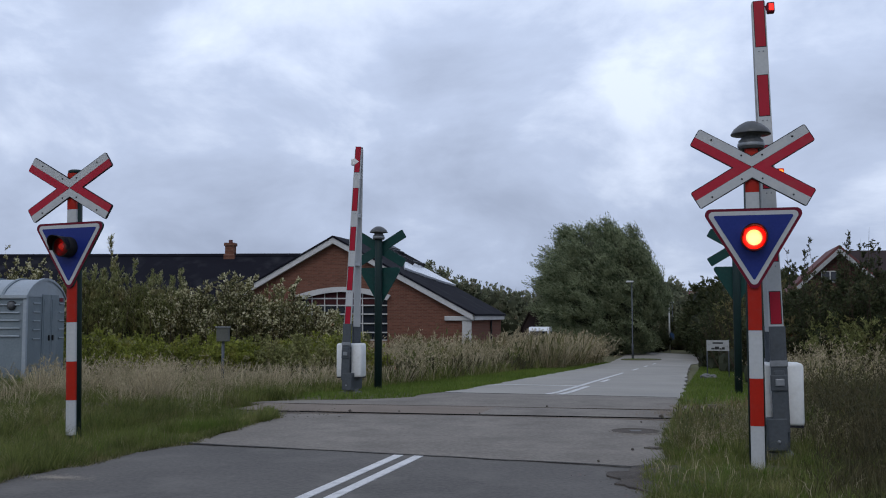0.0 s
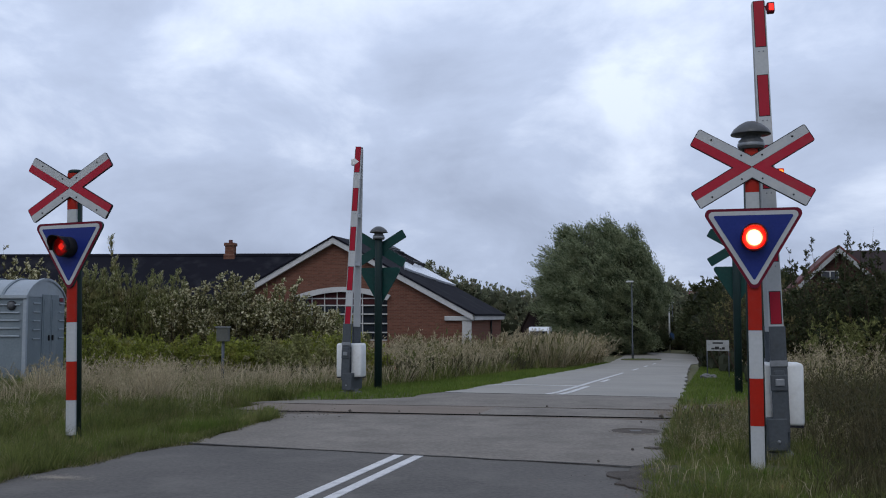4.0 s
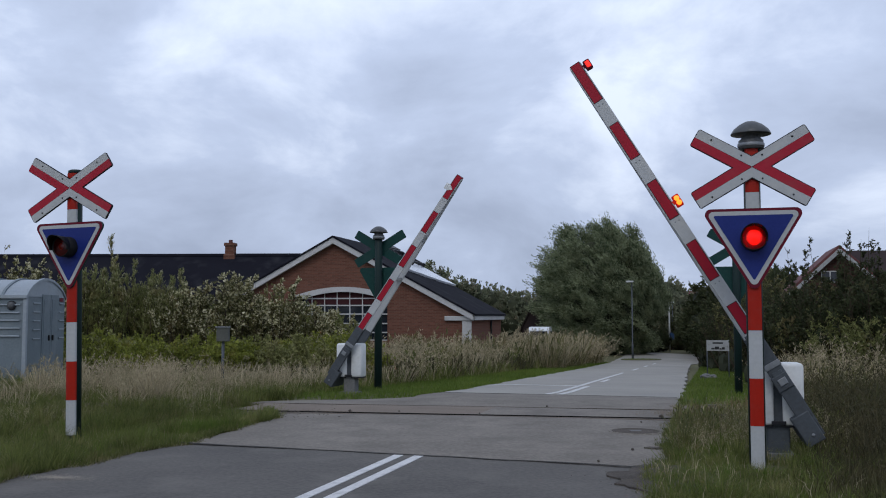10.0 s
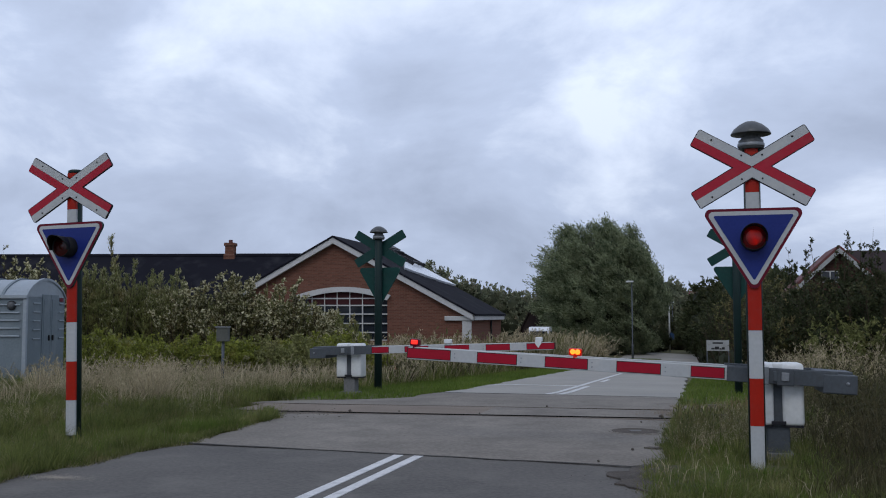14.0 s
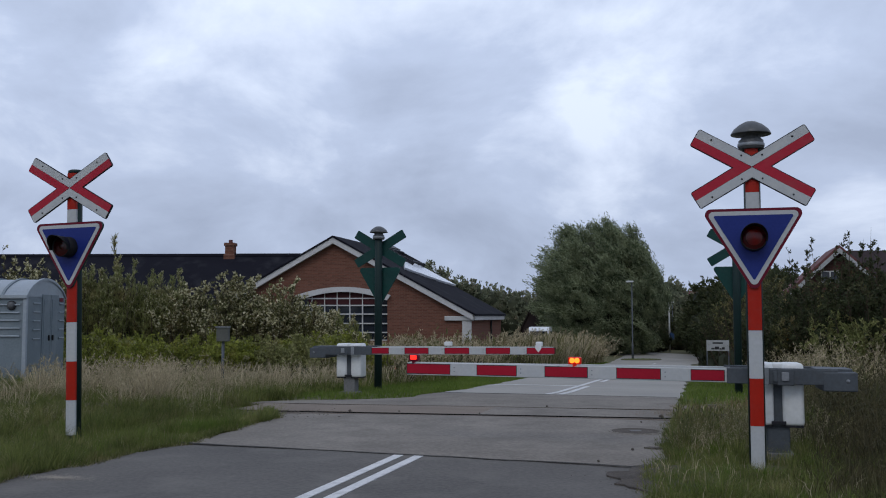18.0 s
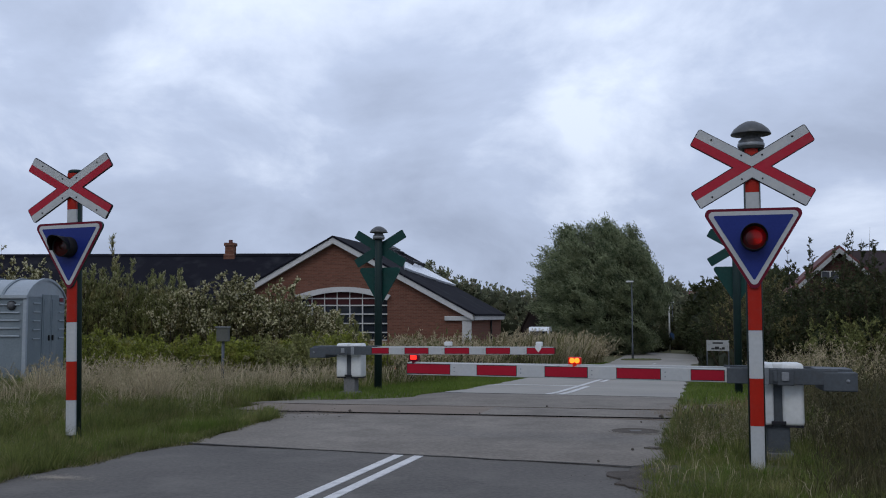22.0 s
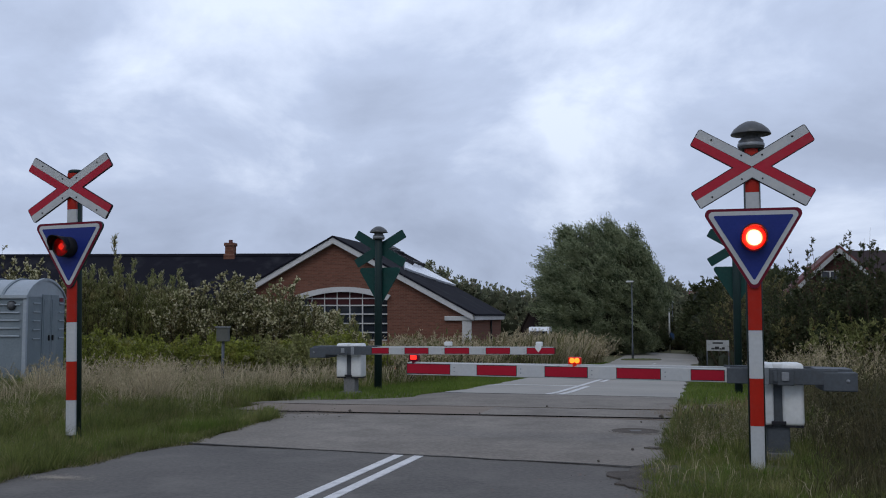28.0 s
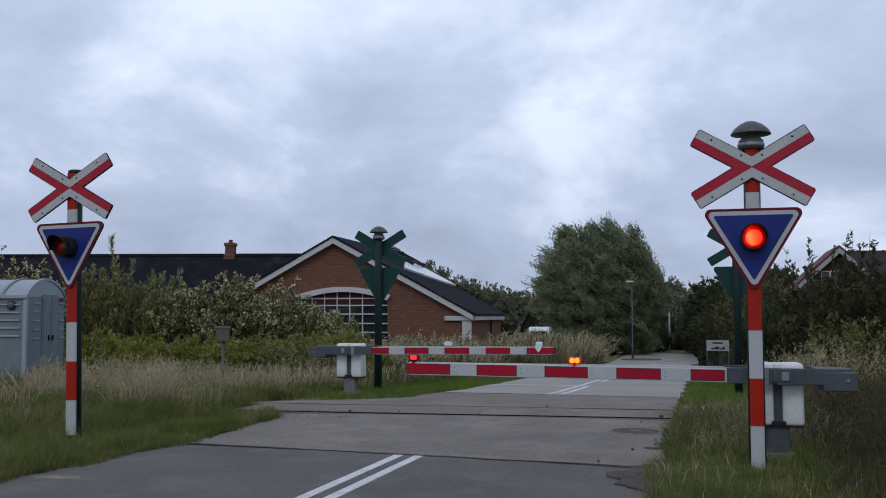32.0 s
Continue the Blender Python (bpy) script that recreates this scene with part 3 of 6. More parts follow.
def ribbon(name, u0, u1, v0, v1, lift, mt, label, category, skew=0.0, wob=0.0, thick=0.006, kind="structure", n=14):
    """A thin flat band laid on the road."""
    bm = bmesh.new()
    along = abs(v1 - v0) > abs(u1 - u0)
    top = []
    for i in range(n + 1):
        t = i / n
        pair = []
        for s in (0, 1):
            u, v = (u0 + (u1 - u0) * s, v0 + (v1 - v0) * t) if along else (u0 + (u1 - u0) * t, v0 + (v1 - v0) * s)
            if wob:
                k = wob * noise.noise((u * 2.3, v * 2.3, 9 + s))
                u, v = (u + k, v) if along else (u, v + k)
            u += skew * v
            v += middle(u) if not along else 0
            x, y = plan(u, v)
            pair.append(bm.verts.new((x, y, float(fall(u)) + 0.014 + lift)))
        top.append(pair)
    for a, b in zip(top, top[1:]):
        bm.faces.new((a[0], a[1], b[1], b[0]))
    for g in bmesh.ops.extrude_edge_only(bm, edges=[e for e in bm.edges if e.is_boundary])["geom"]:
        if isinstance(g, bmesh.types.BMVert):
            g.co.z -= thick
    bmesh.ops.recalc_face_normals(bm, faces=bm.faces)
    return tagged(link(name, bm, mt), label, category, kind=kind)


ribbon("asphalt_seam", JOINT - 0.028, JOINT - 0.003, -2.9, 2.25, 0.006, M["joint"], "dark tarred joint across the road", "road joint", wob=0.03, skew=-0.08, n=60)
ribbon("asphalt_seam", 3.595, 3.625, -2.1, 2.2, 0.006, M["joint"], "thin tarred joint across the road", "road joint", wob=0.05)
for v in (-0.225, -0.015):
    ribbon("road_line", -30.0, -4.585, v - 0.048, v + 0.048, 0.004, M["road_paint"], "worn white painted line, one of a pair", "road marking", n=30)
for u0, u1, v in ((3.95, 21.0, -0.09), (3.95, 8.4, 0.13), (11.5, 13.4, 0.13), (25.5, 28.5, -0.06), (33.0, 36.0, -0.06), (41.0, 44.0, -0.06)):
    ribbon("road_line", u0, u1, v - 0.05, v + 0.05, 0.004, M["road_paint"], "white painted line along the middle of the road", "road marking", n=24)
ribbon("stop_line", 8.45, 8.62, -2.15, -0.05, 0.004, M["road_paint"], "thin white stop line across one lane", "road marking")

# rails let into the asphalt, running off into the grass on both sides
for off in (-0.62, 0.815):
    rail = tagged(new("track_rail"), "rusty steel rail let into the crossing", "rail", "rails of the track", "structure")
    bm = bmesh.new()
    for v0, v1, z0, z1 in ((-45, -4.6, -0.05, 0.10), (-4.6, 2.7, -0.06, 0.0175), (2.7, 45, -0.05, 0.10)):
        a, b = Vector((*plan(off + SKEW * v0, v0), 0)), Vector((*plan(off + SKEW * v1, v1), 0))
        beam(bm, a + Vector((0, 0, (z0 + z1) / 2)), b + Vector((0, 0, (z0 + z1) / 2)), 0.068, z1 - z0)
    part("rail_head", bm, M["rail_top"], rail)
    inner = off + (0.115 if off < 0.5 else -0.05)
    half = 0.075 if off < 0.5 else 0.010
    ribbon("flangeway", inner - half, inner + half, -3.9, 2.35, 0.006 if off < 0.5 else 0.003, M["groove"], "dark groove beside the rail", "groove", skew=SKEW, wob=0.015, n=30)
ribbon("crossing_dirt", 0.05, 1.70, 2.2, 3.7, 0.0, M["crossing_grit"], "brown grit path beside the lawn", "grit", skew=SKEW, wob=0.2, n=20)
ribbon("crossing_dirt", -0.35, 0.70, -4.1, -0.4, 0.002, M["crossing_grit"], "brown grit beside the rail", "grit", skew=SKEW, wob=0.12, n=40)
for v0, v1 in ((-30, -4.7), (2.75, 30)):
    ribbon("ballast_bed", -1.38, 1.62, v0, v1, -0.035, M["ballast"], "brown stone ballast under the rails", "ballast", skew=SKEW, wob=0.3, n=40, thick=0.05)
    for k in range(int(abs(v1 - v0) / 0.65)):
        v = v0 + 0.3 + k * 0.65
        if abs(v) > 14:
            continue
        c = Vector((*plan(0.10 + SKEW * v, v), -0.02))
        bm = boxed((-0.12, -1.2, -0.06), (0.12, 1.2, 0.05), 0.01)
        s = tagged(link("sleeper", bm, M["bark"]), "weathered wooden sleeper in the ballast", "sleeper", "sleepers of the track")
        s.matrix_basis = Matrix.Translation(c) @ Matrix.Rotation(-TURN, 4, "Z")

# worn hole at the road's edge and the sunken cover
def patch(name, u, v, ru, rv, mt, label, category, seed, ragged=0.25):
    """A thin ragged patch lying on the road."""
    bm, ring, n = bmesh.new(), [], 44
    for i in range(n):
        a = 2 * math.pi * i / n
        k = 1 + 0.30 * noise.noise((math.cos(a) * 1.4, math.sin(a) * 1.4, seed)) + ragged * noise.noise((math.cos(a) * 4, math.sin(a) * 4, seed + 3))
        x, y = plan(u + ru * k * math.sin(a) - 0.2 * ru * math.cos(a), v + rv * k * math.cos(a))
        ring.append(bm.verts.new((x, y, 0.018)))
    mid = bm.verts.new((*plan(u, v), 0.021))
    for i in range(n):
        bm.faces.new((ring[i], ring[(i + 1) % n], mid))
    for g in bmesh.ops.extrude_edge_only(bm, edges=[e for e in bm.edges if e.is_boundary])["geom"]:
        if isinstance(g, bmesh.types.BMVert):
            g.co.z -= 0.03
    bmesh.ops.recalc_face_normals(bm, faces=bm.faces)
    tagged(link(name, bm, mt), label, category, kind="structure")


patch("worn_patch", -5.32, 2.42, 0.66, 0.50, M["gravel"], "crumbled asphalt and grit at the road edge", "road damage", 2, 0.22)
patch("worn_patch", -3.35, 2.20, 0.06, 0.10, M["gravel"], "crumbled crack at the road edge", "road damage", 5, 0.5)


def grit(name, n, u0, v0, ru, rv, lo, hi, mt, label):
    """Loose grains strewn over a patch: small uneven three-sided stones."""
    a, q = rng.uniform(0, 2 * np.pi, n), np.abs(rng.normal(0, 0.55, n))
    u, v = u0 + ru * q * np.sin(a), v0 + rv * q * np.cos(a)
    x, y = MID.x + ALONG.x * u + ACROSS.x * v, MID.y + ALONG.y * u + ACROSS.y * v
    r = rng.uniform(lo, hi, n)
    turn = rng.uniform(0, 2 * np.pi, n)
    pts = [np.stack((x + r * np.cos(turn + g) * k, y + r * np.sin(turn + g) * k, np.full(n, 0.016) + h * r), 1) for g, k, h in ((0, 1, 0), (2.1, 1.2, 0), (4.1, 0.9, 0), (1.0, 0.3, 0.9))]
    i = np.arange(n)[:, None] * 4
    return tagged(raw(name, np.stack(pts, 1).reshape(-1, 3), None, np.concatenate((i + (0, 1, 3), i + (1, 2, 3), i + (2, 0, 3))), mt), label, "grit", kind="stuff")


grit("road_grit", 1400, -5.30, 2.42, 0.62, 0.40, 0.003, 0.011, M["gravel"], "loose dark grit in the broken road edge")
grit("road_grit", 260, -5.35, 2.50, 0.40, 0.22, 0.004, 0.010, M["sand"], "loose tan grit in the broken road edge")
grit("sand_grains", 2200, -6.66, -2.64, 0.15, 0.36, 0.0015, 0.004, M["sand"], "pale sand washed onto the road edge")
grit("road_grit", 500, -1.0, -3.3, 0.7, 0.9, 0.005, 0.016, M["gravel"], "loose grit beside the rails")
grit("road_grit", 300, 0.5, 2.1, 0.9, 0.5, 0.005, 0.016, M["crossing_grit"], "loose grit beside the rails")

cover = empty("manhole_cover", pose(*plan(-1.88, 1.90), 0.004), "round rusty brown cover sunk in the asphalt", "manhole")
part("collar", lathe(bmesh.new(), [(0.33, 0.0), (0.32, 0.013), (0.29, 0.014), (0.285, 0.004)], 28, cap=False), M["asphalt_old"], cover, "worn asphalt collar")
lid = bmesh.new()
lathe(lid, [(0.285, 0.0), (0.283, 0.016), (0.24, 0.017), (0.235, 0.013), (0.05, 0.014)], 28)
part("lid", lid, M["cover_brown"], cover, "gritty brown lid")
part("lifting_plate", boxed((-0.07, -0.05, 0.014), (0.07, 0.05, 0.02), 0.004), M["concrete"], cover, "pale small plate")


# ---- the crossing signals ----
FRONT = 0.11
LAMP_Z = 2.172     # height of the lamp on its post
PERIOD = 0.96     # seconds from flash to flash


def signal(x, y, z, face, label, bell, bands, lean=0.0, weak=False, hood=0.17, cross=2.86):
    """A post with a crossing sign, an inverted triangle and a red lamp; it faces its own -y."""
    top = empty("crossing_signal", pose(x, y, z, 0, lean, face), label, "crossing signal", "crossing signals")
    part("post", lathe(bmesh.new(), [(0.078, -0.3), (0.078, 3.08), (0.07, 3.09)], 20), M["pole_dark"], top, "dark green tube", True)
    if bands:
        z0 = 0.0
        for k, z1 in enumerate((0.40, 0.845, 1.30, 2.20, 2.62, 3.05)):
            bm = bmesh.new()
            outer = [(0.066 * math.sin(a), -0.062 - 0.026 * math.cos(a)) for a in np.linspace(-1.25, 1.25, 9)]
            lo = [bm.verts.new((px, py, z0 + 0.002)) for px, py in outer] + [bm.verts.new((px, -0.045, z0 + 0.002)) for px in (0.0625, -0.0625)]
            hi = [bm.verts.new((v.co.x, v.co.y, z1)) for v in lo]
            for i in range(len(lo)):
                j = (i + 1) % len(lo)
                bm.faces.new((lo[i], lo[j], hi[j], hi[i]))
            bm.faces.new(hi), bm.faces.new(list(reversed(lo)))
            bmesh.ops.recalc_face_normals(bm, faces=bm.faces)
            part("band", bm, M["post_red"] if k % 2 else M["white"], top, "red reflective band" if k % 2 else "white reflective band")
            z0 = z1
    # the crossed arms: red towards the sides, white above and below
    tilt, half, wide = radians(30.7), 0.615, 0.086
    ca, sa = math.cos(tilt), math.sin(tilt)
    for s in (1, -1):
        yy = -FRONT + (0.004 if s > 0 else -0.002)
        m = Matrix.Translation((0, 0, cross)) @ Matrix.Rotation(tilt * s, 4, "Y")
        arm = part("cross_arm", plate(bmesh.new(), rounded([(-half, -0.094), (half, -0.094), (half, 0.094), (-half, 0.094)], 0.022, 4), yy, yy + 0.02, m),
                   M["edge_dark"] if bands else M["signal_green"], top, "dark-edged crossing arm")
        for k in (1, -1):
            sx, sz = k, -s * k
            q = half - 0.008
            end = (q * ca, q * sa)
            red = [(0.004, 0), end, (end[0] + wide * sa, end[1] - wide * ca), (wide / sa, 0)]
            pale = [(0, 0.003), end, (end[0] - wide * sa, end[1] + wide * ca), (0, wide / ca)]
            for pts, mt, lb in ((red, M["cross_red"], "red strip"), (pale, M["white"], "white strip")):
                part("strip", plate(bmesh.new(), [(px * sx, cross + pz * sz) for px, pz in pts], -FRONT - 0.006, -FRONT - 0.001), mt, arm, lb)
            for d, o in ((0.14, 0.05), (0.46, 0.05)):
                px, pz = (d * ca - o * sa) * sx, (d * sa + o * ca) * sz
                part("bolt", lathe(bmesh.new(), [(0.009, 0), (0.009, 0.005), (0.005, 0.008)], 8, Matrix.Translation((px, -FRONT - 0.006, cross + pz)) @ Matrix.Rotation(radians(90), 4, "X")), M["edge_dark"], arm)
    # bright disc kept small, smaller seen off-axis; the rim's colour holds the halo
    glass = 0.036 if weak else 0.074
    # the triangle
    def tri(half, drop, r):
        zt, zb = 2.463 - drop, 1.645 + drop * 1.9
        return rounded([(-half, zt), (half, zt), (0, zb)], r)
    board = part("triangle_board", plate(bmesh.new(), tri(0.485, 0.0, 0.055), -FRONT, -FRONT + 0.03), M["signal_green"], top, "green-backed triangular board")
    part("border", plate(bmesh.new(), tri(0.484, 0.001, 0.054), -FRONT - 0.005, -FRONT - 0.001), M["border_red"], board, "dark red border")
    part("white_band", plate(bmesh.new(), tri(0.438, 0.027, 0.040), -FRONT - 0.009, -FRONT - 0.004), M["white"], board, "white band")
    part("field", plate(bmesh.new(), tri(0.370, 0.066, 0.012), -FRONT - 0.013, -FRONT - 0.008), M["sign_blue"], board, "blue field")
    # the lamp: a barrel with a lens, a hood, and an added unseen drum whose turning bright, dim and dark fields make it
    # flash through a slit behind the lens
    t = Matrix.Translation((0, -FRONT - 0.012, LAMP_Z)) @ Matrix.Rotation(radians(90), 4, "X")
    lamp = part("lamp_housing", lathe(bmesh.new(), [(0.122, 0.0), (0.118, 0.146), (0.111, 0.150), (0.108, 0.01), (0.02, 0.008)], 28, t, cap=False), M["black"], top, "black lamp barrel", True)
    part("lens", lathe(bmesh.new(), [(glass, 0.138), (glass * 0.64, 0.143), (0.0001, 0.146)], 28, t, cap=False), M["lens"], lamp, "red glass lens", True)
    part("lens_rim", lathe(bmesh.new(), [(0.112, 0.128), (0.098, 0.134), (glass, 0.138)], 28, t, cap=False), M["lens_rim"], lamp, "deep red rim standing in for the lamp's halo", True)
    bm = bmesh.new()
    rows = []
    for i in range(17):
        a = radians(-20) + radians(220) * i / 16
        reach = hood * (0.35 + 0.65 * max(0.0, math.sin(a)))
        rows.append([bm.verts.new((r * math.cos(a), -FRONT - 0.15 - q, LAMP_Z + r * math.sin(a))) for r, q in ((0.119, -0.006), (0.123, reach), (0.118, reach), (0.114, -0.006))])
    for a, b in zip(rows, rows[1:]):
        for j in range(4):
            bm.faces.new((a[j], a[(j + 1) % 4], b[(j + 1) % 4], b[j]))
    part("hood", bm, M["black"], lamp, "black visor", True)
    drum = new("added_flash_drum")
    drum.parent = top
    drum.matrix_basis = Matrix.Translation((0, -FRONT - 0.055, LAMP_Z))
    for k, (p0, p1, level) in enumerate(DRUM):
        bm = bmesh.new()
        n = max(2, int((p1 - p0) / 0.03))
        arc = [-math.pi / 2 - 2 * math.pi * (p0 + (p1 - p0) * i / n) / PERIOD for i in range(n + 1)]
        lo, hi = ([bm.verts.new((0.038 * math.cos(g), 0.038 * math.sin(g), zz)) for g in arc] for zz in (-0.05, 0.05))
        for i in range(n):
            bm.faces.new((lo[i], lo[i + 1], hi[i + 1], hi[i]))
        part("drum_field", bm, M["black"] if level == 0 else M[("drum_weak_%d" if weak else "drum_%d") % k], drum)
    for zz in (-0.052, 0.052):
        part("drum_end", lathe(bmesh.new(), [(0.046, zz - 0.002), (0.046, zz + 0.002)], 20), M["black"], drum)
    bm = bmesh.new()
    arc = [(0.0415 * math.cos(g), 0.0415 * math.sin(g)) for g in np.radians(np.linspace(-75, 255, 25))]
    lo, hi = ([bm.verts.new((px, -FRONT - 0.055 + py, LAMP_Z + zz)) for px, py in arc] for zz in (-0.05, 0.05))
    for i in range(24):
        bm.faces.new((lo[i], lo[i + 1], hi[i + 1], hi[i]))
    for s in (-1, 1):
        bm.faces.new([bm.verts.new((px, -FRONT - 0.055 + py, LAMP_Z + s * 0.056)) for px, py in ((0.05, -0.05), (0.05, 0.05), (-0.05, 0.05), (-0.05, -0.05))])
    part("drum_shroud", bm, M["black"], lamp, "added black light shield with a slit round the drum")
    if bell:
        part("bell_cap", lathe(bmesh.new(), [(0.188, 3.190), (0.190, 3.197), (0.165, 3.240), (0.11, 3.287), (0.05, 3.317), (0.0005, 3.323)], 28), M["bell_grey"], top, "dark grey bell dome", True)
        neck = part("bell_neck", lathe(bmesh.new(), [(0.12, 3.045), (0.122, 3.085), (0.115, 3.105), (0.118, 3.130), (0.09, 3.155), (0.10, 3.180), (0.17, 3.192)], 24), M["bell_grey"], top, "dark ribbed bell neck", True)
        part("clamp_ring", lathe(bmesh.new(), [(0.124, 3.070), (0.127, 3.075), (0.127, 3.100), (0.124, 3.105)], 24), M["steel"], neck, smooth=True)
    else:
        part("post_cap", lathe(bmesh.new(), [(0.086, 3.05), (0.086, 3.085), (0.07, 3.095)], 20), M["pole_dark"], top, smooth=True)
    return top, drum


FACE = -15.5
signal_a, drum_a = signal(2.985, 9.33, -0.035, FACE, "red and white banded signal post with bell and flashing lamp", True, True)
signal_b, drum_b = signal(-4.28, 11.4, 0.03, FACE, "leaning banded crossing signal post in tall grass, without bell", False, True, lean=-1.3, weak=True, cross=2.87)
signal_c, drum_c = signal(-1.34, 20.2, -0.05, 180 + FACE, "green back of a crossing signal with bell, beside the road", True, False)
signal_d, drum_d = signal(5.95, 19.7, -0.05, 180 + FACE, "green back of a crossing signal half hidden by another", False, False)


# ---- the barriers ----
def barrier(x, y, z, turn, pivot, reach, label, reds, lamps, foot):
    """A barrier machine; its boom points along its own x when down, and faces traffic on +y."""
    top = empty("level_crossing_barrier", pose(x, y, z, 0, 0, turn), label, "barrier", "crossing barriers")
    part("plinth", boxed((-0.11, -0.11, -0.2), (0.11, 0.11, 0.36), 0.012), foot, top, "grey plinth")
    part("base_plate", boxed((-0.16, -0.16, -0.2), (0.16, 0.16, 0.03), 0.01), M["concrete"], top, "concrete foot")
    part("pillar", boxed((-0.06, -0.11, 0.3), (0.06, 0.11, 0.86), 0.01), M["steel_dark"], top, "dark inner pillar")
    for s in (-1, 1):
        x0, x1 = sorted((s * 0.042, s * 0.25))
        cv = part("cover", boxed((x0, -0.15, 0.30), (x1, 0.15, 0.93), 0.035), M["cover_white"], top, "white rounded cover", True)
        part("cover_foot", boxed((x0 + 0.01, -0.14, 0.285), (x1 - 0.01, 0.14, 0.31), 0.004), M["edge_dark"], cv)
    part("cover_bridge", boxed((-0.08, -0.12, 0.865), (0.08, 0.12, 0.926), 0.012), M["cover_white"], top, "white top of the covers", True)
    for s in (-1, 1):
        part("latch", boxed((-0.07, s * 0.155 - 0.012, 0.315), (0.07, s * 0.155 + 0.012, 0.35), 0.004), M["edge_dark"], top, "black latch")
    part("shaft", lathe(bmesh.new(), [(0.035, -0.285), (0.035, 0.285)], 14, Matrix.Translation((0, 0, pivot)) @ Matrix.Rotation(radians(90), 4, "X")), M["steel"], top, smooth=True)
    # the boom: two bars that meet at the tip, held by two steel channels with a counterweight
    bm = bmesh.new()
    start, h, th = 0.44, 0.068, 0.02
    for s in (-1, 1):
        m = Matrix.Translation((start, s * 0.245, 0)) @ Matrix.Rotation(-s * math.atan2(0.215, reach - start), 4, "Z")
        box(bm, (0, -th, -h), (reach - start, th, h), 0.006, m)
    for q in (0.35, 0.62, 0.85):
        xx, yy = start + (reach - start) * q, 0.245 - 0.215 * q
        box(bm, (xx - 0.03, -yy, -0.05), (xx + 0.03, yy, 0.05))
    boom = part("boom", bm, M["white"], top, "white tapering boom of two bars")
    for s in (-1, 1):
        m = Matrix.Translation((start, s * 0.245, 0)) @ Matrix.Rotation(-s * math.atan2(0.215, reach - start), 4, "Z")
        for a, b in reds:
            ya, yb = sorted((s * (th + 0.0025), s * (th - 0.002)))
            part("red_stripe", boxed((a - start, ya, -0.050), (b - start, yb, 0.050), 0.0, m), M["sign_red"], boom, "red reflective stripe")
            fy = sorted((s * (th + 0.0012), s * (th - 0.002)))
            part("stripe_edge", boxed((a - start - 0.007, fy[0], -0.057), (b - start + 0.007, fy[1], 0.057), 0.0, m), M["edge_dark"], boom, "thin dark edge of the stripe")
        for a, b in zip([start] + [r[1] for r in reds], [r[0] for r in reds]):
            if b - a > 0.2:
                for xx, zz in ((b - 0.05, 0.022), (b - 0.05, -0.022)):
                    rv = lathe(bmesh.new(), [(0.008, 0), (0.007, 0.004), (0.003, 0.006)], 8, m @ Matrix.Translation((xx - start, s * th, zz)) @ Matrix.Rotation(radians(-90 * s), 4, "X"))
                    part("rivet", rv, M["steel"], boom, "small steel rivet")
        part("channel", box(box(boxed((-0.55, s * 0.262 - 0.022, -0.075), (0.50, s * 0.262 + 0.022, 0.075), 0.006),
                                     (-0.55, s * 0.247 - 0.03, 0.066), (0.50, s * 0.247 + 0.03, 0.082)), (-0.06, s * 0.290 - 0.01, -0.05), (0.06, s * 0.290 + 0.01, 0.05), 0.006),
                  M["steel_dark"], boom, "galvanised steel channel")
    weight = part("counterweight", box(boxed((-0.73, -0.29, -0.135), (-0.41, 0.29, 0.055), 0.012), (-0.70, -0.19, 0.02), (-0.36, 0.19, 0.082), 0.006), M["steel_dark"], boom, "dark counterweight box at the end")
    for s in (-1, 1):
        for xx in (-0.64,):
            part("bolt", lathe(bmesh.new(), [(0.018, 0), (0.018, 0.010), (0.009, 0.016)], 8, Matrix.Translation((xx, s * 0.29, -0.03)) @ Matrix.Rotation(radians(-90 * s), 4, "X")), M["steel"], weight, "bright bolt head")
        hub = part("hub_plate", boxed((-0.14, s * 0.292 - 0.012, -0.085), (0.02, s * 0.292 + 0.012, 0.08), 0.008), M["steel_dark"], boom, "dark hub plate")
        part("hub_cap", boxed((-0.09, s * 0.308 - 0.012, -0.04), (-0.02, s * 0.308 + 0.012, 0.045), 0.006), M["steel"], hub, "brighter square cap")
    for s in (-1, 1):
        part("clamp", boxed((0.10, s * 0.289 - 0.006, -0.085), (0.16, s * 0.289 + 0.006, 0.088), 0.003), M["steel"], boom, "bright clamp plate")
    for k, (a, w, amber) in enumerate(lamps):
        yy = 0.03 + 0.215 * (1 - (a - start) / (reach - start))
        part("boom_lamp_body", box(boxed((a - w / 2, yy - 0.055, h + 0.012), (a + w / 2, yy + 0.03, h + 0.09), 0.012), (a - 0.02, yy - 0.02, h - 0.03), (a + 0.02, yy + 0.02, h + 0.03)),
             M["lamp_shell_glow"] if amber else M["border_red"] if k == 0 and x > 0 else M["cover_white"], boom, "small lamp body on the boom")
        for q in (-1, 1) if amber else (0,):
            if not amber:
                part("boom_lamp_lens", boxed((a - 0.036, yy + 0.028, h + 0.032), (a + 0.036, yy + 0.040, h + 0.078), 0.006), M["lamp_lit"], boom, "lit red lens")
                continue
            part("boom_lamp_lens", lathe(bmesh.new(), [(0.028, 0), (0.025, 0.012), (0.013, 0.018)], 14,
                                         Matrix.Translation((a + q * w * 0.19, yy + 0.031, h + 0.055)) @ Matrix.Rotation(radians(-90), 4, "X")),
                 M["lamp_amber"], boom, "lit amber lens", True)
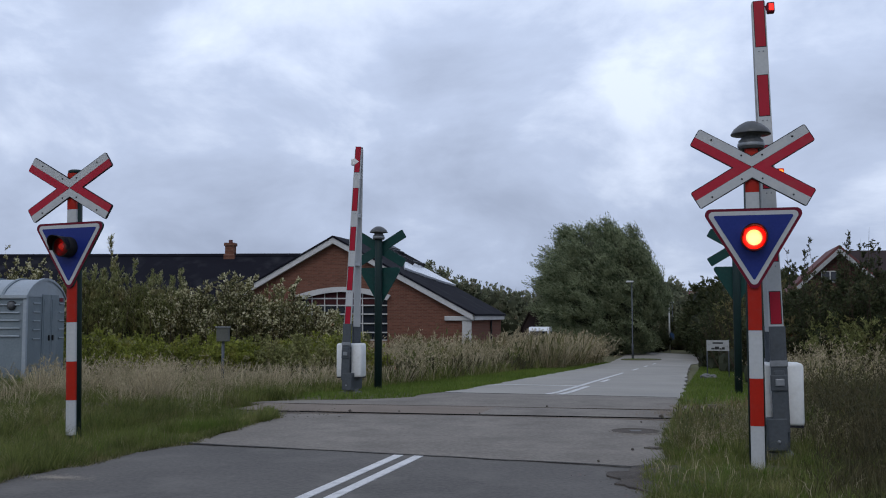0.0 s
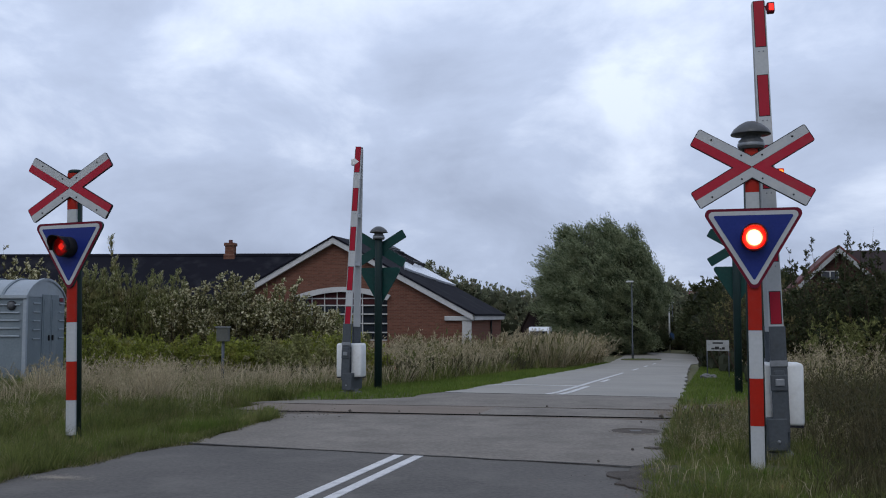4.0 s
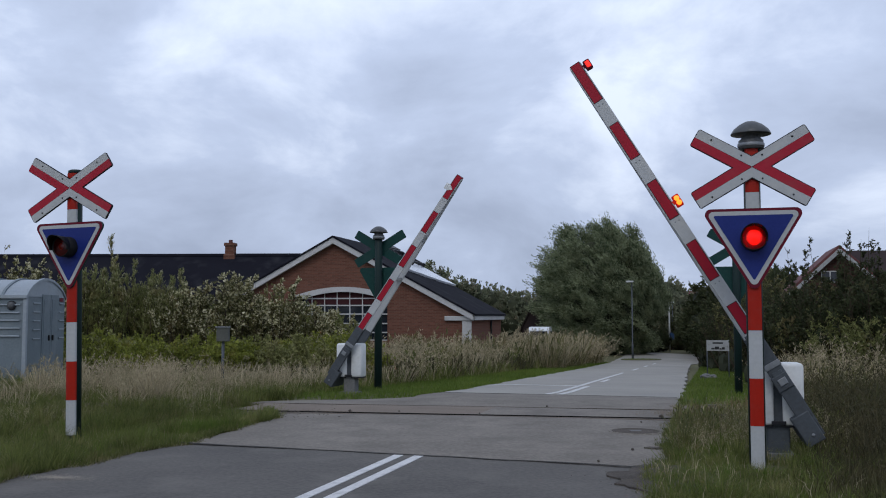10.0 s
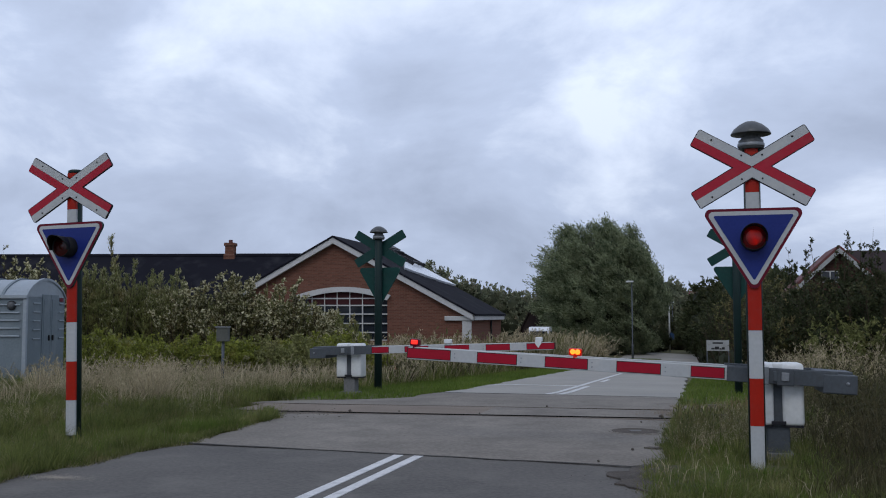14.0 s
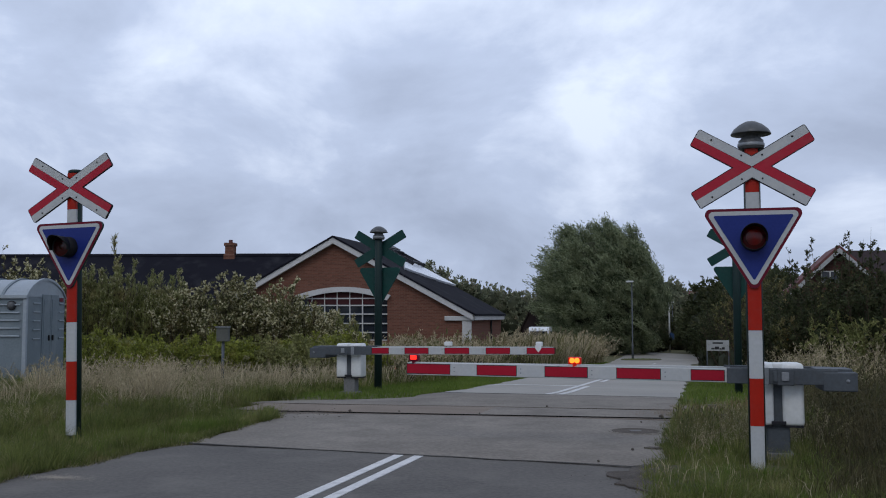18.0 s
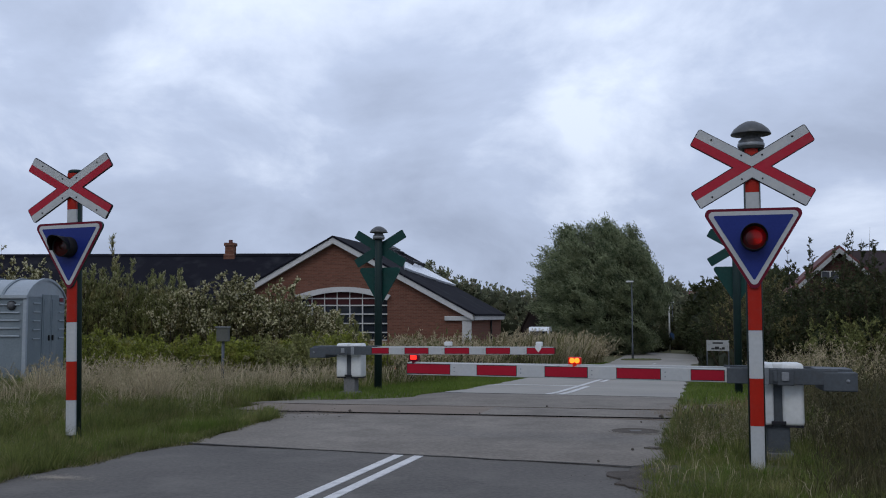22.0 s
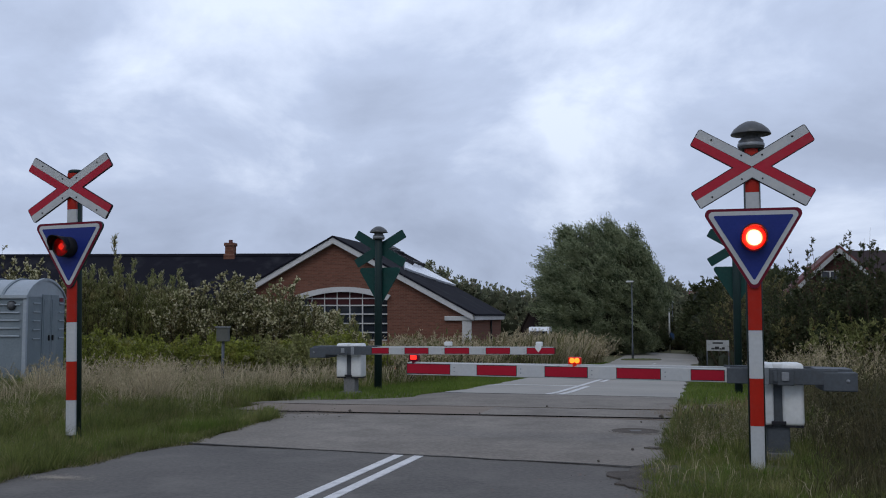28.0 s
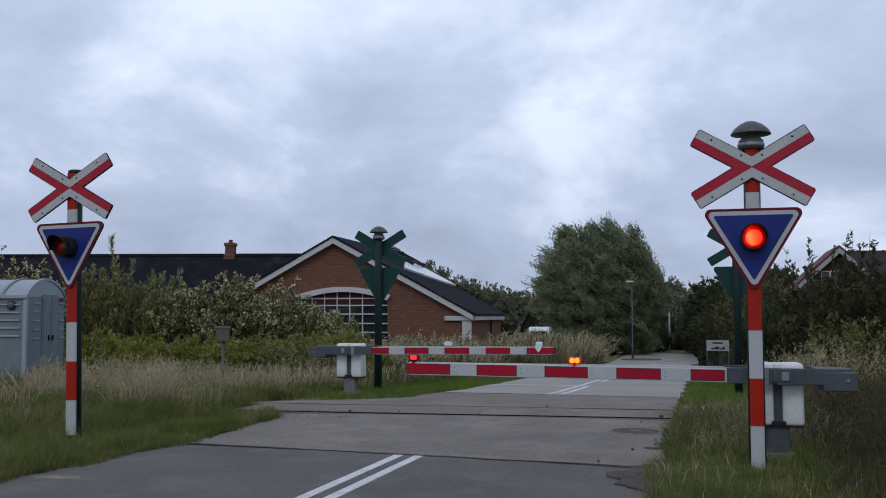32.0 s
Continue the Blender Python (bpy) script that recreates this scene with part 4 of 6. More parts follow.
    if x < 0:
        bracket = [(3.525, 0.10), (3.635, 0.10), (3.635, 0.045), (3.58, -0.03), (3.525, 0.045)]
        part("lamp_shield", plate(bmesh.new(), bracket, -0.075, -0.068), M["cover_white"], boom, "white pointed shield behind the lamp")
    return top, boom


REDS = [(0.50, 0.82), (1.13, 1.57), (1.88, 2.325), (2.64, 3.07), (3.38, 3.87)]
PIVOT_A, PIVOT_B = 0.80, 0.80
barrier_a, boom_a = barrier(3.405, 10.0, 0.0, 167.0, PIVOT_A, 3.895, "white barrier machine with red and white boom beside a signal post", [(a + 0.025, b + 0.025) for a, b in REDS], [(3.815, 0.11, False), (2.035, 0.135, True)], M["steel_dark"])
barrier_b, boom_b = barrier(-1.73, 18.45, -0.04, -15.5, PIVOT_B, 3.84, "white barrier machine with red and white boom on mown grass", REDS, [(3.58, 0.12, False), (1.86, 0.14, False)], M["concrete"])


# ---- the hut and the small post by the track ----
def service_hut():
    top = empty("service_hut", pose(-8.52, 19.9, 0.0, 0, 0, -3), "grey metal service hut with arched roof in tall grass", "hut")
    L, D, E, R = 3.2, 1.80, 1.82, 0.36
    arch = [(D * t, E + R * math.sin(math.pi * t) ** 0.75) for t in np.linspace(0, 1, 17)]
    body = part("hut_body", boxed((-L, 0, -0.15), (0, D, E), 0.015), M["hut_grey"], top)
    bm = bmesh.new()
    sec = arch + [(D, E - 0.03), (0, E - 0.03)]
    f = [bm.verts.new((0.0, a, b)) for a, b in sec]
    g = [bm.verts.new((-L, a, b)) for a, b in sec]
    bm.faces.new(f), bm.faces.new(list(reversed(g)))
    for i in range(len(sec)):
        j = (i + 1) % len(sec)
        bm.faces.new((f[j], f[i], g[i], g[j]))
    bmesh.ops.recalc_face_normals(bm, faces=bm.faces)
    roof = part("arched_roof", bm, M["hut_roof"], top, "paler arched sheet roof")
    for k in range(7):
        x0 = 0.02 - k * 0.5
        bm = bmesh.new()
        out = [(a + 0.0, b + 0.03) for a, b in arch]
        out[0], out[-1] = (-0.04, E - 0.02), (D + 0.04, E - 0.02)
        va = [bm.verts.new((x0, a, b)) for a, b in out]
        vb = [bm.verts.new((x0 - 0.06, a, b)) for a, b in out]
        vc = [bm.verts.new((x0, a, b - 0.05)) for a, b in out]
        vd = [bm.verts.new((x0 - 0.06, a, b - 0.05)) for a, b in out]
        for i in range(len(out) - 1):
            bm.faces.new((va[i], va[i + 1], vb[i + 1], vb[i]))
            bm.faces.new((va[i], va[i + 1], vc[i + 1], vc[i]))
            bm.faces.new((vb[i], vb[i + 1], vd[i + 1], vd[i]))
        part("roof_rib", bm, M["hut_grey"] if k else M["hut_roof"], roof)
    part("eave_trim", boxed((-L, -0.05, E - 0.06), (0.03, 0.0, E + 0.02), 0.01), M["hut_roof"], top)
    part("corner_post", boxed((-0.06, -0.02, -0.1), (0.02, 0.06, E), 0.012), M["hut_roof"], top)
    for y0, y1 in ((0.70, 1.075), (1.085, 1.46)):
        door = part("hut_door", box(boxed((0.0, y0, 0.05), (0.018, y1, 1.86), 0.005), (0.016, y0 + 0.05, 0.12), (0.026, y1 - 0.05, 1.76), 0.008), M["hut_grey"], top)
        hy = (y1 - 0.11) if y0 < 1 else (y0 + 0.05)
        part("door_handle", boxed((0.02, hy, 0.88), (0.05, hy + 0.05, 1.0), 0.006), M["black"], door, "small black handle")
    part("door_split", boxed((0.0, 1.076, 0.05), (0.012, 1.084, 1.86)), M["edge_dark"], top, "dark gap between the doors")
    for ya, yb in ((0.30, 0.60), (1.50, 1.74)):
        for k in range(5):
            z = 0.92 + k * 0.185
            part("louvre", boxed((0.0, ya, z), (0.022, yb, z + 0.026), 0.004), M["hut_roof"], top, "pale louvre lip")
    part("notice_plate", boxed((0.0, 1.52, 1.72), (0.012, 1.70, 1.80), 0.002), M["border_red"], top, "small reddish notice")
    for k in range(5):
        z = 0.98 + k * 0.16
        part("side_rib", boxed((-1.2, -0.035, z), (-0.12, 0.0, z + 0.03), 0.008), M["hut_roof"], top)
    vent = part("wall_vent", lathe(bmesh.new(), [(0.08, 0), (0.08, 0.05), (0.06, 0.08), (0.025, 0.09)], 18, Matrix.Translation((-0.30, 0.0, 1.62)) @ Matrix.Rotation(radians(90), 4, "X")), M["bell_grey"], top, "round dark wall vent", True)
    part("vent_rim", lathe(bmesh.new(), [(0.10, 0.0), (0.10, 0.02), (0.08, 0.022)], 18, Matrix.Translation((-0.30, 0.0, 1.62)) @ Matrix.Rotation(radians(90), 4, "X")), M["edge_dark"], vent)
    return top


service_hut()

relay = empty("relay_box", pose(-4.28, 19.0, -0.02, 0, 0, -4), "small grey metal box on a thin post in grass", "box")
part("post", lathe(bmesh.new(), [(0.03, -0.2), (0.03, 1.0)], 10), M["steel_dark"], relay, "thin steel post", True)
part("case", boxed((-0.115, -0.08, 0.93), (0.115, 0.08, 1.20), 0.012), M["relay_grey"], relay, "dull grey case")
part("rain_cap", boxed((-0.13, -0.10, 1.20), (0.13, 0.09, 1.218), 0.006), M["steel"], relay, "paler cap")


# ---- buildings ----
def gable_hall():
    """The brick hall: a broad gable with an arched window, and a long low wing."""
    W, H, RISE, DEEP = 6.45, 2.36, 3.48, 7.6
    gz = -0.86
    top = empty("brick_hall", pose(-5.02, 45.0, gz, 0, 0, -13.0), "red brick hall with white gable boards and dark roof", "building")
    # gable wall with a segment-headed opening cut out
    w0, w1, sill, spring, crown = -1.75, 2.55, 1.15, 2.98, 3.38
    arch = [(w0 + (w1 - w0) * t, spring + (crown - spring) * (1 - (2 * t - 1) ** 2)) for t in np.linspace(0, 1, 13)]
    bm = bmesh.new()
    plate(bm, [(-W, -0.6), (w0, -0.6), (w0, spring)] + arch[1:6] + [(arch[6][0], crown), (arch[6][0], H + RISE * (1 - arch[6][0] / W)), (0, H + RISE), (-W, H)], 0, 0.3)
    plate(bm, [(W, -0.6), (W, H), (arch[6][0], H + RISE * (1 - arch[6][0] / W)), (arch[6][0], crown)] + arch[7:12] + [(w1, spring), (w1, -0.6)], 0, 0.3)
    plate(bm, [(w0, -0.6), (w1, -0.6), (w1, sill), (w0, sill)], 0, 0.3)
    part("gable_wall", bm, M["brick"], top, "red brick gable wall")
    bm = bmesh.new()
    box(bm, (W - 0.3, 0.3, -0.6), (W, DEEP, H - 0.05))
    box(bm, (-W, 0.3, -0.6), (-W + 0.3, DEEP, H - 0.05))
    box(bm, (-W, DEEP, -0.6), (W, DEEP + 0.3, H - 0.05))
    part("side_wall", bm, M["brick"], top, "red brick side walls")
    part("corner_pilaster", boxed((W - 0.40, -0.10, -0.6), (W + 0.02, 0.0, H - 0.25), 0.02), M["trim_white"], top, "white corner pilaster")
    part("corner_capital", boxed((W - 1.20, -0.16, H - 0.30), (W + 0.08, -0.004, H - 0.09), 0.03), M["trim_white"], top, "white stepped capital")
    part("eave_board", boxed((W + 0.02, -0.1, H - 0.28), (W + 0.20, DEEP + 0.3, H - 0.06), 0.02), M["trim_white"], top, "white eave board and gutter")
    part("drain_pipe", lathe(bmesh.new(), [(0.045, -0.6), (0.045, H - 0.3)], 8, Matrix.Translation((W + 0.06, DEEP * 0.62, 0))), M["edge_dark"], top)
    for s in (-1, 1):
        n = math.hypot(W, RISE)
        o = [(0, H + RISE - 0.22), (0, H + RISE + 0.06), (s * (W + 0.14), H - 0.02), (s * (W + 0.14), H - 0.29)]
        part("verge_board", plate(bmesh.new(), o, -0.30, -0.12), M["trim_white"], top, "white painted gable board")
        o = [(0, H + RISE + 0.05), (0, H + RISE + 0.14), (s * (W + 0.24), H + 0.01), (s * (W + 0.24), H - 0.08)]
        slope = part("roof_slope", plate(bmesh.new(), o, -0.34, DEEP + 0.5), M["slate"], top, "dark slate roof")
        if s > 0:
            ang = math.atan2(RISE, W)
            m = Matrix.Translation((0, 0, H + RISE + 0.13)) @ Matrix.Rotation(ang, 4, "Y")
            flat = m @ Matrix.Rotation(radians(-90), 4, "X")
            sheet = [(3.15, 2.0), (3.75, 4.1), (4.3, 6.3), (4.5, 8.0), (2.3, 8.0), (2.15, 5.2)]
            part("roof_light", plate(bmesh.new(), sheet, -0.12, -0.02, flat), M["panel"], slope, "pale roof sheeting")
            part("roof_light", plate(bmesh.new(), [(1.15, 5.6), (2.1, 5.4), (2.2, 8.0), (1.1, 8.0)], -0.08, -0.02, flat), M["panel"], slope, "pale roof sheeting")
            part("collector_box", boxed((-0.10, 6.0, 0.04), (0.90, 8.0, 0.36), 0.03, m), M["edge_dark"], slope, "dark box on the roof")
            for y0 in (5.6, 7.9):
                part("roof_rail", boxed((0.9, y0, 0.10), (2.5, y0 + 0.10, 0.30), 0.0, m), M["edge_dark"], slope, "dark roof rail")
            for a in (1.05, 2.4):
                part("roof_rail", boxed((a, 5.5, 0.24), (a + 0.09, 8.0, 0.33), 0.0, m), M["edge_dark"], slope, "dark roof rail")
    # window
    win = empty("window_arched", Matrix(), "", "")
    win.parent = top
    win.name = "arched_window"
    bm = bmesh.new()
    plate(bm, [(w0, sill), (w1, sill), (w1, spring)] + list(reversed(arch))[1:-1] + [(w0, spring)], 0.20, 0.24)
    part("pane", bm, M["glass"], win, "dark glass")
    band = []
    for d in (0.0, 0.26):
        band.append([(0.4 + (x - 0.4) * (1 + d * 0.3), z + d * 0.9) for x, z in arch])
    part("arch_band", plate(bmesh.new(), band[1] + list(reversed(band[0])), -0.10, 0.05), M["trim_white"], win, "white arched lintel")
    for k in range(8):
        x = w0 + (w1 - w0) * k / 7
        zz = spring + (crown - spring) * (1 - (2 * k / 7 - 1) ** 2)
        part("mullion", boxed((x - 0.02, 0.10, sill), (x + 0.02, 0.2, zz)), M["trim_white"], win)
    for z in (sill + 0.02, 1.52, 1.93, 2.36, 2.76, 3.08):
        part("glazing_bar", boxed((w0, 0.09, z - 0.027), (w1, 0.19, z + 0.027)), M["trim_white"], win)
    bm = bmesh.new()
    plate(bm, [(w0 + 0.5, 2.80)] + [(x, z) for x, z in arch if z > 3.10] + [(w1 - 0.5, 2.80)], 0.13, 0.17)
    part("blind", bm, M["blind"], win, "dull red upper panel")
    return top


gable_hall()

wing = empty("hall_wing", pose(-7.2, 49.6, -1.15, 0, 0, -2.5), "long low wing with a dark slate roof", "building")
part("wing_wall", boxed((-34, -4.2, -0.6), (0, 4.2, 2.3)), M["brick"], wing, "brick wall")
for s in (-1, 1):
    o = [(0, 5.52), (0, 5.68), (s * 5.0, 2.12), (s * 5.0, 1.96)]
    bm = plate(bmesh.new(), [(x, z) for x, z in o], -34.3, 0.2, Matrix.Rotation(radians(-90), 4, "Z"))
    part("roof_slope", bm, M["slate"], wing, "dark slate roof")
ridge = part("ridge_cap", lathe(bmesh.new(), [(0.14, -34.2), (0.14, 0.1)], 8, Matrix.Translation((0, 0, 5.62)) @ Matrix.Rotation(radians(90), 4, "Y")), M["slate"], wing)
chim = part("chimney", box(box(boxed((-3.93, -0.24, 5.0), (-3.47, 0.24, 6.20), 0.02), (-3.98, -0.29, 6.14), (-3.42, 0.29, 6.30), 0.02), (-3.99, -0.32, 5.3), (-3.41, 0.32, 5.72), 0.05), M["brick"], wing, "red brick chimney")
part("chimney_pot", lathe(bmesh.new(), [(0.11, 6.30), (0.10, 6.46)], 12, Matrix.Translation((-3.70, 0, 0))), M["red_tile"], chim)

house = empty("brick_house", pose(18.75, 46.0, -0.75, 0, 0, -15), "brick house with red tiled roof behind bushes", "house")
part("house_wall", plate(bmesh.new(), [(-3.4, -0.5), (3.4, -0.5), (3.4, 2.2), (0, 5.3), (-3.4, 2.2)], 0, 4.4), M["brick_dark"], house, "dark red brick wall")
for s in (-1, 1):
    part("roof_slope", plate(bmesh.new(), [(0, 5.32), (0, 5.50), (s * 3.7, 2.10), (s * 3.7, 1.93)], -0.4, 4.8), M["red_tile"], house, "red clay tiles")
    part("verge_board", plate(bmesh.new(), [(0, 5.12), (0, 5.36), (s * 3.65, 1.97), (s * 3.65, 1.73)], -0.46, -0.40), M["sign_pale"], house, "white gable board")
wf = part("house_window", boxed((-0.80, -0.05, 3.75), (0.0, 0.06, 4.3), 0.01), M["trim_white"], house, "white window frame")
for a, b in ((-0.75, -0.43), (-0.37, -0.05)):
    part("pane", boxed((a, -0.07, 3.80), (b, -0.04, 4.25)), M["glass"], wf)
lean = empty("house_extension", pose(26.35, 45.2, -0.33, 0, 0, -4), "long dark tiled roof of a brick house", "house")
part("house_wall", boxed((-6.5, -0.5, -0.5), (9, 6, 2.6)), M["brick_dark"], lean)
for s in (-1, 1):
    part("roof_slope", plate(bmesh.new(), [(0, 4.85), (0, 5.0), (s * 3.9, 2.5), (s * 3.9, 2.35)], -9.2, 6.6, Matrix.Translation((0, 2.75, 0)) @ Matrix.Rotation(radians(90), 4, "Z")), M["tile_dark"], lean, "weathered dark brown tiles")

barn = empty("dark_barn", pose(7.15, 76.0, -1.2, 0, 0, -12), "dark steep gable of a far shed", "shed")
part("shed_wall", plate(bmesh.new(), [(-1.0, -0.5), (1.0, -0.5), (1.0, 1.7), (0, 3.7), (-1.0, 1.7)], 0, 5), M["tile_dark"], barn)
for s in (-1, 1):
    part("roof_slope", plate(bmesh.new(), [(0, 3.72), (0, 3.86), (s * 1.2, 1.45), (s * 1.2, 1.31)], -0.2, 5.2), M["tile_dark"], barn)
far_house = empty("far_house", pose(38.0, 128.0, -1.6, 0, 0, 30), "far house with pale gable among trees", "house")
part("house_wall", plate(bmesh.new(), [(-4, -0.5), (4, -0.5), (4, 3.0), (0, 6.2), (-4, 3.0)], 0, 9), M["trim_white"], far_house)
for s in (-1, 1):
    part("roof_slope", plate(bmesh.new(), [(0, 6.2), (0, 6.5), (s * 4.6, 2.9), (s * 4.6, 2.6)], -0.4, 9.4), M["red_tile"], far_house)


def parked_car(x, y, turn):
    top = empty("parked_van", pose(x, y, float(land(x, y)) - 0.06, 0, 0, turn), "white van parked behind tall grass", "van")
    side = [(-2.2, 0.32), (2.15, 0.32), (2.2, 0.80), (2.05, 1.0), (1.45, 1.16), (-2.15, 1.22), (-2.2, 0.9)]
    body = part("car_body", plate(bmesh.new(), rounded(side, 0.05, 3), -0.82, 0.82), M["car_white"], top, "white body")
    cabin = [(1.42, 1.14), (0.85, 2.04), (0.5, 2.19), (-1.7, 2.19), (-2.05, 2.0), (-2.15, 1.2)]
    part("cabin", plate(bmesh.new(), rounded(cabin, 0.06, 3), -0.66, 0.66), M["car_white"], body, "white cabin")
    for s in (-1, 1):
        part("side_window", plate(bmesh.new(), [(1.15, 1.28), (0.72, 1.90), (-1.7, 1.90), (-1.8, 1.28)], s * 0.664, s * 0.668), M["glass"], body)
    part("windscreen", boxed((-0.40, -0.58, -0.004), (0.40, 0.58, 0.006), 0, Matrix.Translation((1.17, 0, 1.60)) @ Matrix.Rotation(radians(57), 4, "Y")), M["glass"], body)
    part("rear_window", boxed((-2.125, -0.56, 1.40), (-2.08, 0.56, 1.92), 0.01), M["glass"], body, "dark rear window")
    for wx in (-1.3, 1.3):
        for s in (-1, 1):
            wheel = part("wheel", lathe(bmesh.new(), [(0.20, -0.1), (0.31, -0.1), (0.32, 0), (0.31, 0.1), (0.20, 0.1)], 18, Matrix.Translation((wx, s * 0.76, 0.32)) @ Matrix.Rotation(radians(90), 4, "X")), M["black"], top)
            part("rim", lathe(bmesh.new(), [(0.19, -0.09), (0.19, 0.09)], 14, Matrix.Translation((wx, s * 0.76, 0.32)) @ Matrix.Rotation(radians(90), 4, "X")), M["steel"], wheel)
    return top


parked_car((957 - 784) * 66 / 1720, 66.0, 80)


def street_lamp(x, y, high, label, mt, arm=0.12):
    top = empty("street_lamp", pose(x, y, float(land(x, y))), label, "street lamp", "street lamps")
    part("pole", lathe(bmesh.new(), [(0.075, -0.2), (0.065, 1.0), (0.04, 1.05), (0.036, high)], 12), mt, top, smooth=True)
    part("arm", beam(bmesh.new(), (0, 0, high - 0.03), (-arm, 0, high + 0.03), 0.045, 0.045), mt, top)
    part("lantern", boxed((-arm - 0.26, -0.12, high - 0.02), (-arm + 0.22, 0.12, high + 0.09), 0.03), M["pale_pole"], top, "pale lantern head")
    return top


def lamp_at(px_x, d, high, label, mt):
    return street_lamp((px_x - 784) * d / 1720.0, d, high, label, mt)


lamp_at(1118, 64.5, 5.1, "slim grey street lamp on a grassy island", M["steel_dark"])
lamp_at(1189, 84.0, 4.0, "grey street lamp beside the far road", M["steel_dark"])
flag = empty("banner_pole", pose((1183.5 - 784) * 80 / 1720, 80.0, float(land((1183.5 - 784) * 80 / 1720, 80.0))), "white pole with a blue plate by the road", "pole")
part("pole", lathe(bmesh.new(), [(0.07, -0.2), (0.06, 4.6)], 10), M["pale_pole"], flag, smooth=True)
part("blue_plate", boxed((-0.02, -0.10, 0.95), (0.36, -0.06, 1.50), 0.01), M["blue_plate"], flag, "blue plate")

isle = bmesh.new()
rim = []
for i in range(32):
    a = 2 * math.pi * i / 32
    x, y = plan(50.8 + 0.9 * math.sin(a), -1.75 + 1.25 * math.cos(a) + 0.3 * math.sin(a))
    rim.append(isle.verts.new((x, y, float(land(x, y)) + 0.05)))
isle.faces.new(rim)
for g in bmesh.ops.extrude_edge_only(isle, edges=[e for e in isle.edges if e.is_boundary])["geom"]:
    if isinstance(g, bmesh.types.BMVert):
        g.co.z -= 0.3
bmesh.ops.recalc_face_normals(isle, faces=isle.faces)
tagged(link("grass_island", isle, M["soil"]), "small grassy island where the road bends", "traffic island", kind="structure")

tx, ty = (1268 - 784) * 31.0 / 1720, 31.0
town = empty("town_sign", pose(tx, ty, float(land(tx, ty)) - 0.14, 0, 0, -14), "white town sign on two thin posts", "sign")
for s in (-1, 1):
    part("post", lathe(bmesh.new(), [(0.018, -0.2), (0.018, 1.31)], 10, Matrix.Translation((s * 0.33, 0, 0))), M["steel_dark"], town, smooth=True)
face = part("sign_plate", boxed((-0.345, -0.035, 0.96), (0.345, -0.015, 1.30), 0.006), M["sign_pale"], town, "weathered white plate with dark lettering")
part("name_bar", boxed((-0.16, -0.04, 1.19), (0.16, -0.034, 1.235)), M["sign_text"], face)
for a, b, c in ((-0.20, -0.10, 1.06), (-0.09, 0.04, 1.10), (0.05, 0.11, 1.05), (0.12, 0.21, 1.08)):
    part("skyline_shape", boxed((a, -0.04, 1.01), (b, -0.034, c)), M["sign_text"], face)


for k, (px, d, r) in enumerate(((1247, 29.5, 0.17), (1258, 29.8, 0.13))):
    bm = bmesh.new()
    bmesh.ops.create_icosphere(bm, subdivisions=3, radius=r)
    for v in bm.verts:
        v.co *= 1 + 0.35 * noise.noise(v.co * (1.4 / r) + Vector((k * 5, 0, 0)))
        v.co.z *= 0.6
    ob = tagged(link("boulder", bm, M["concrete"]), "pale boulder lying under the town sign", "stone", "boulders under the sign")
    bx = (px - 784) * d / 1720
    ob.matrix_basis = Matrix.Translation((bx, d, float(land(bx, d)) + r * 0.25))


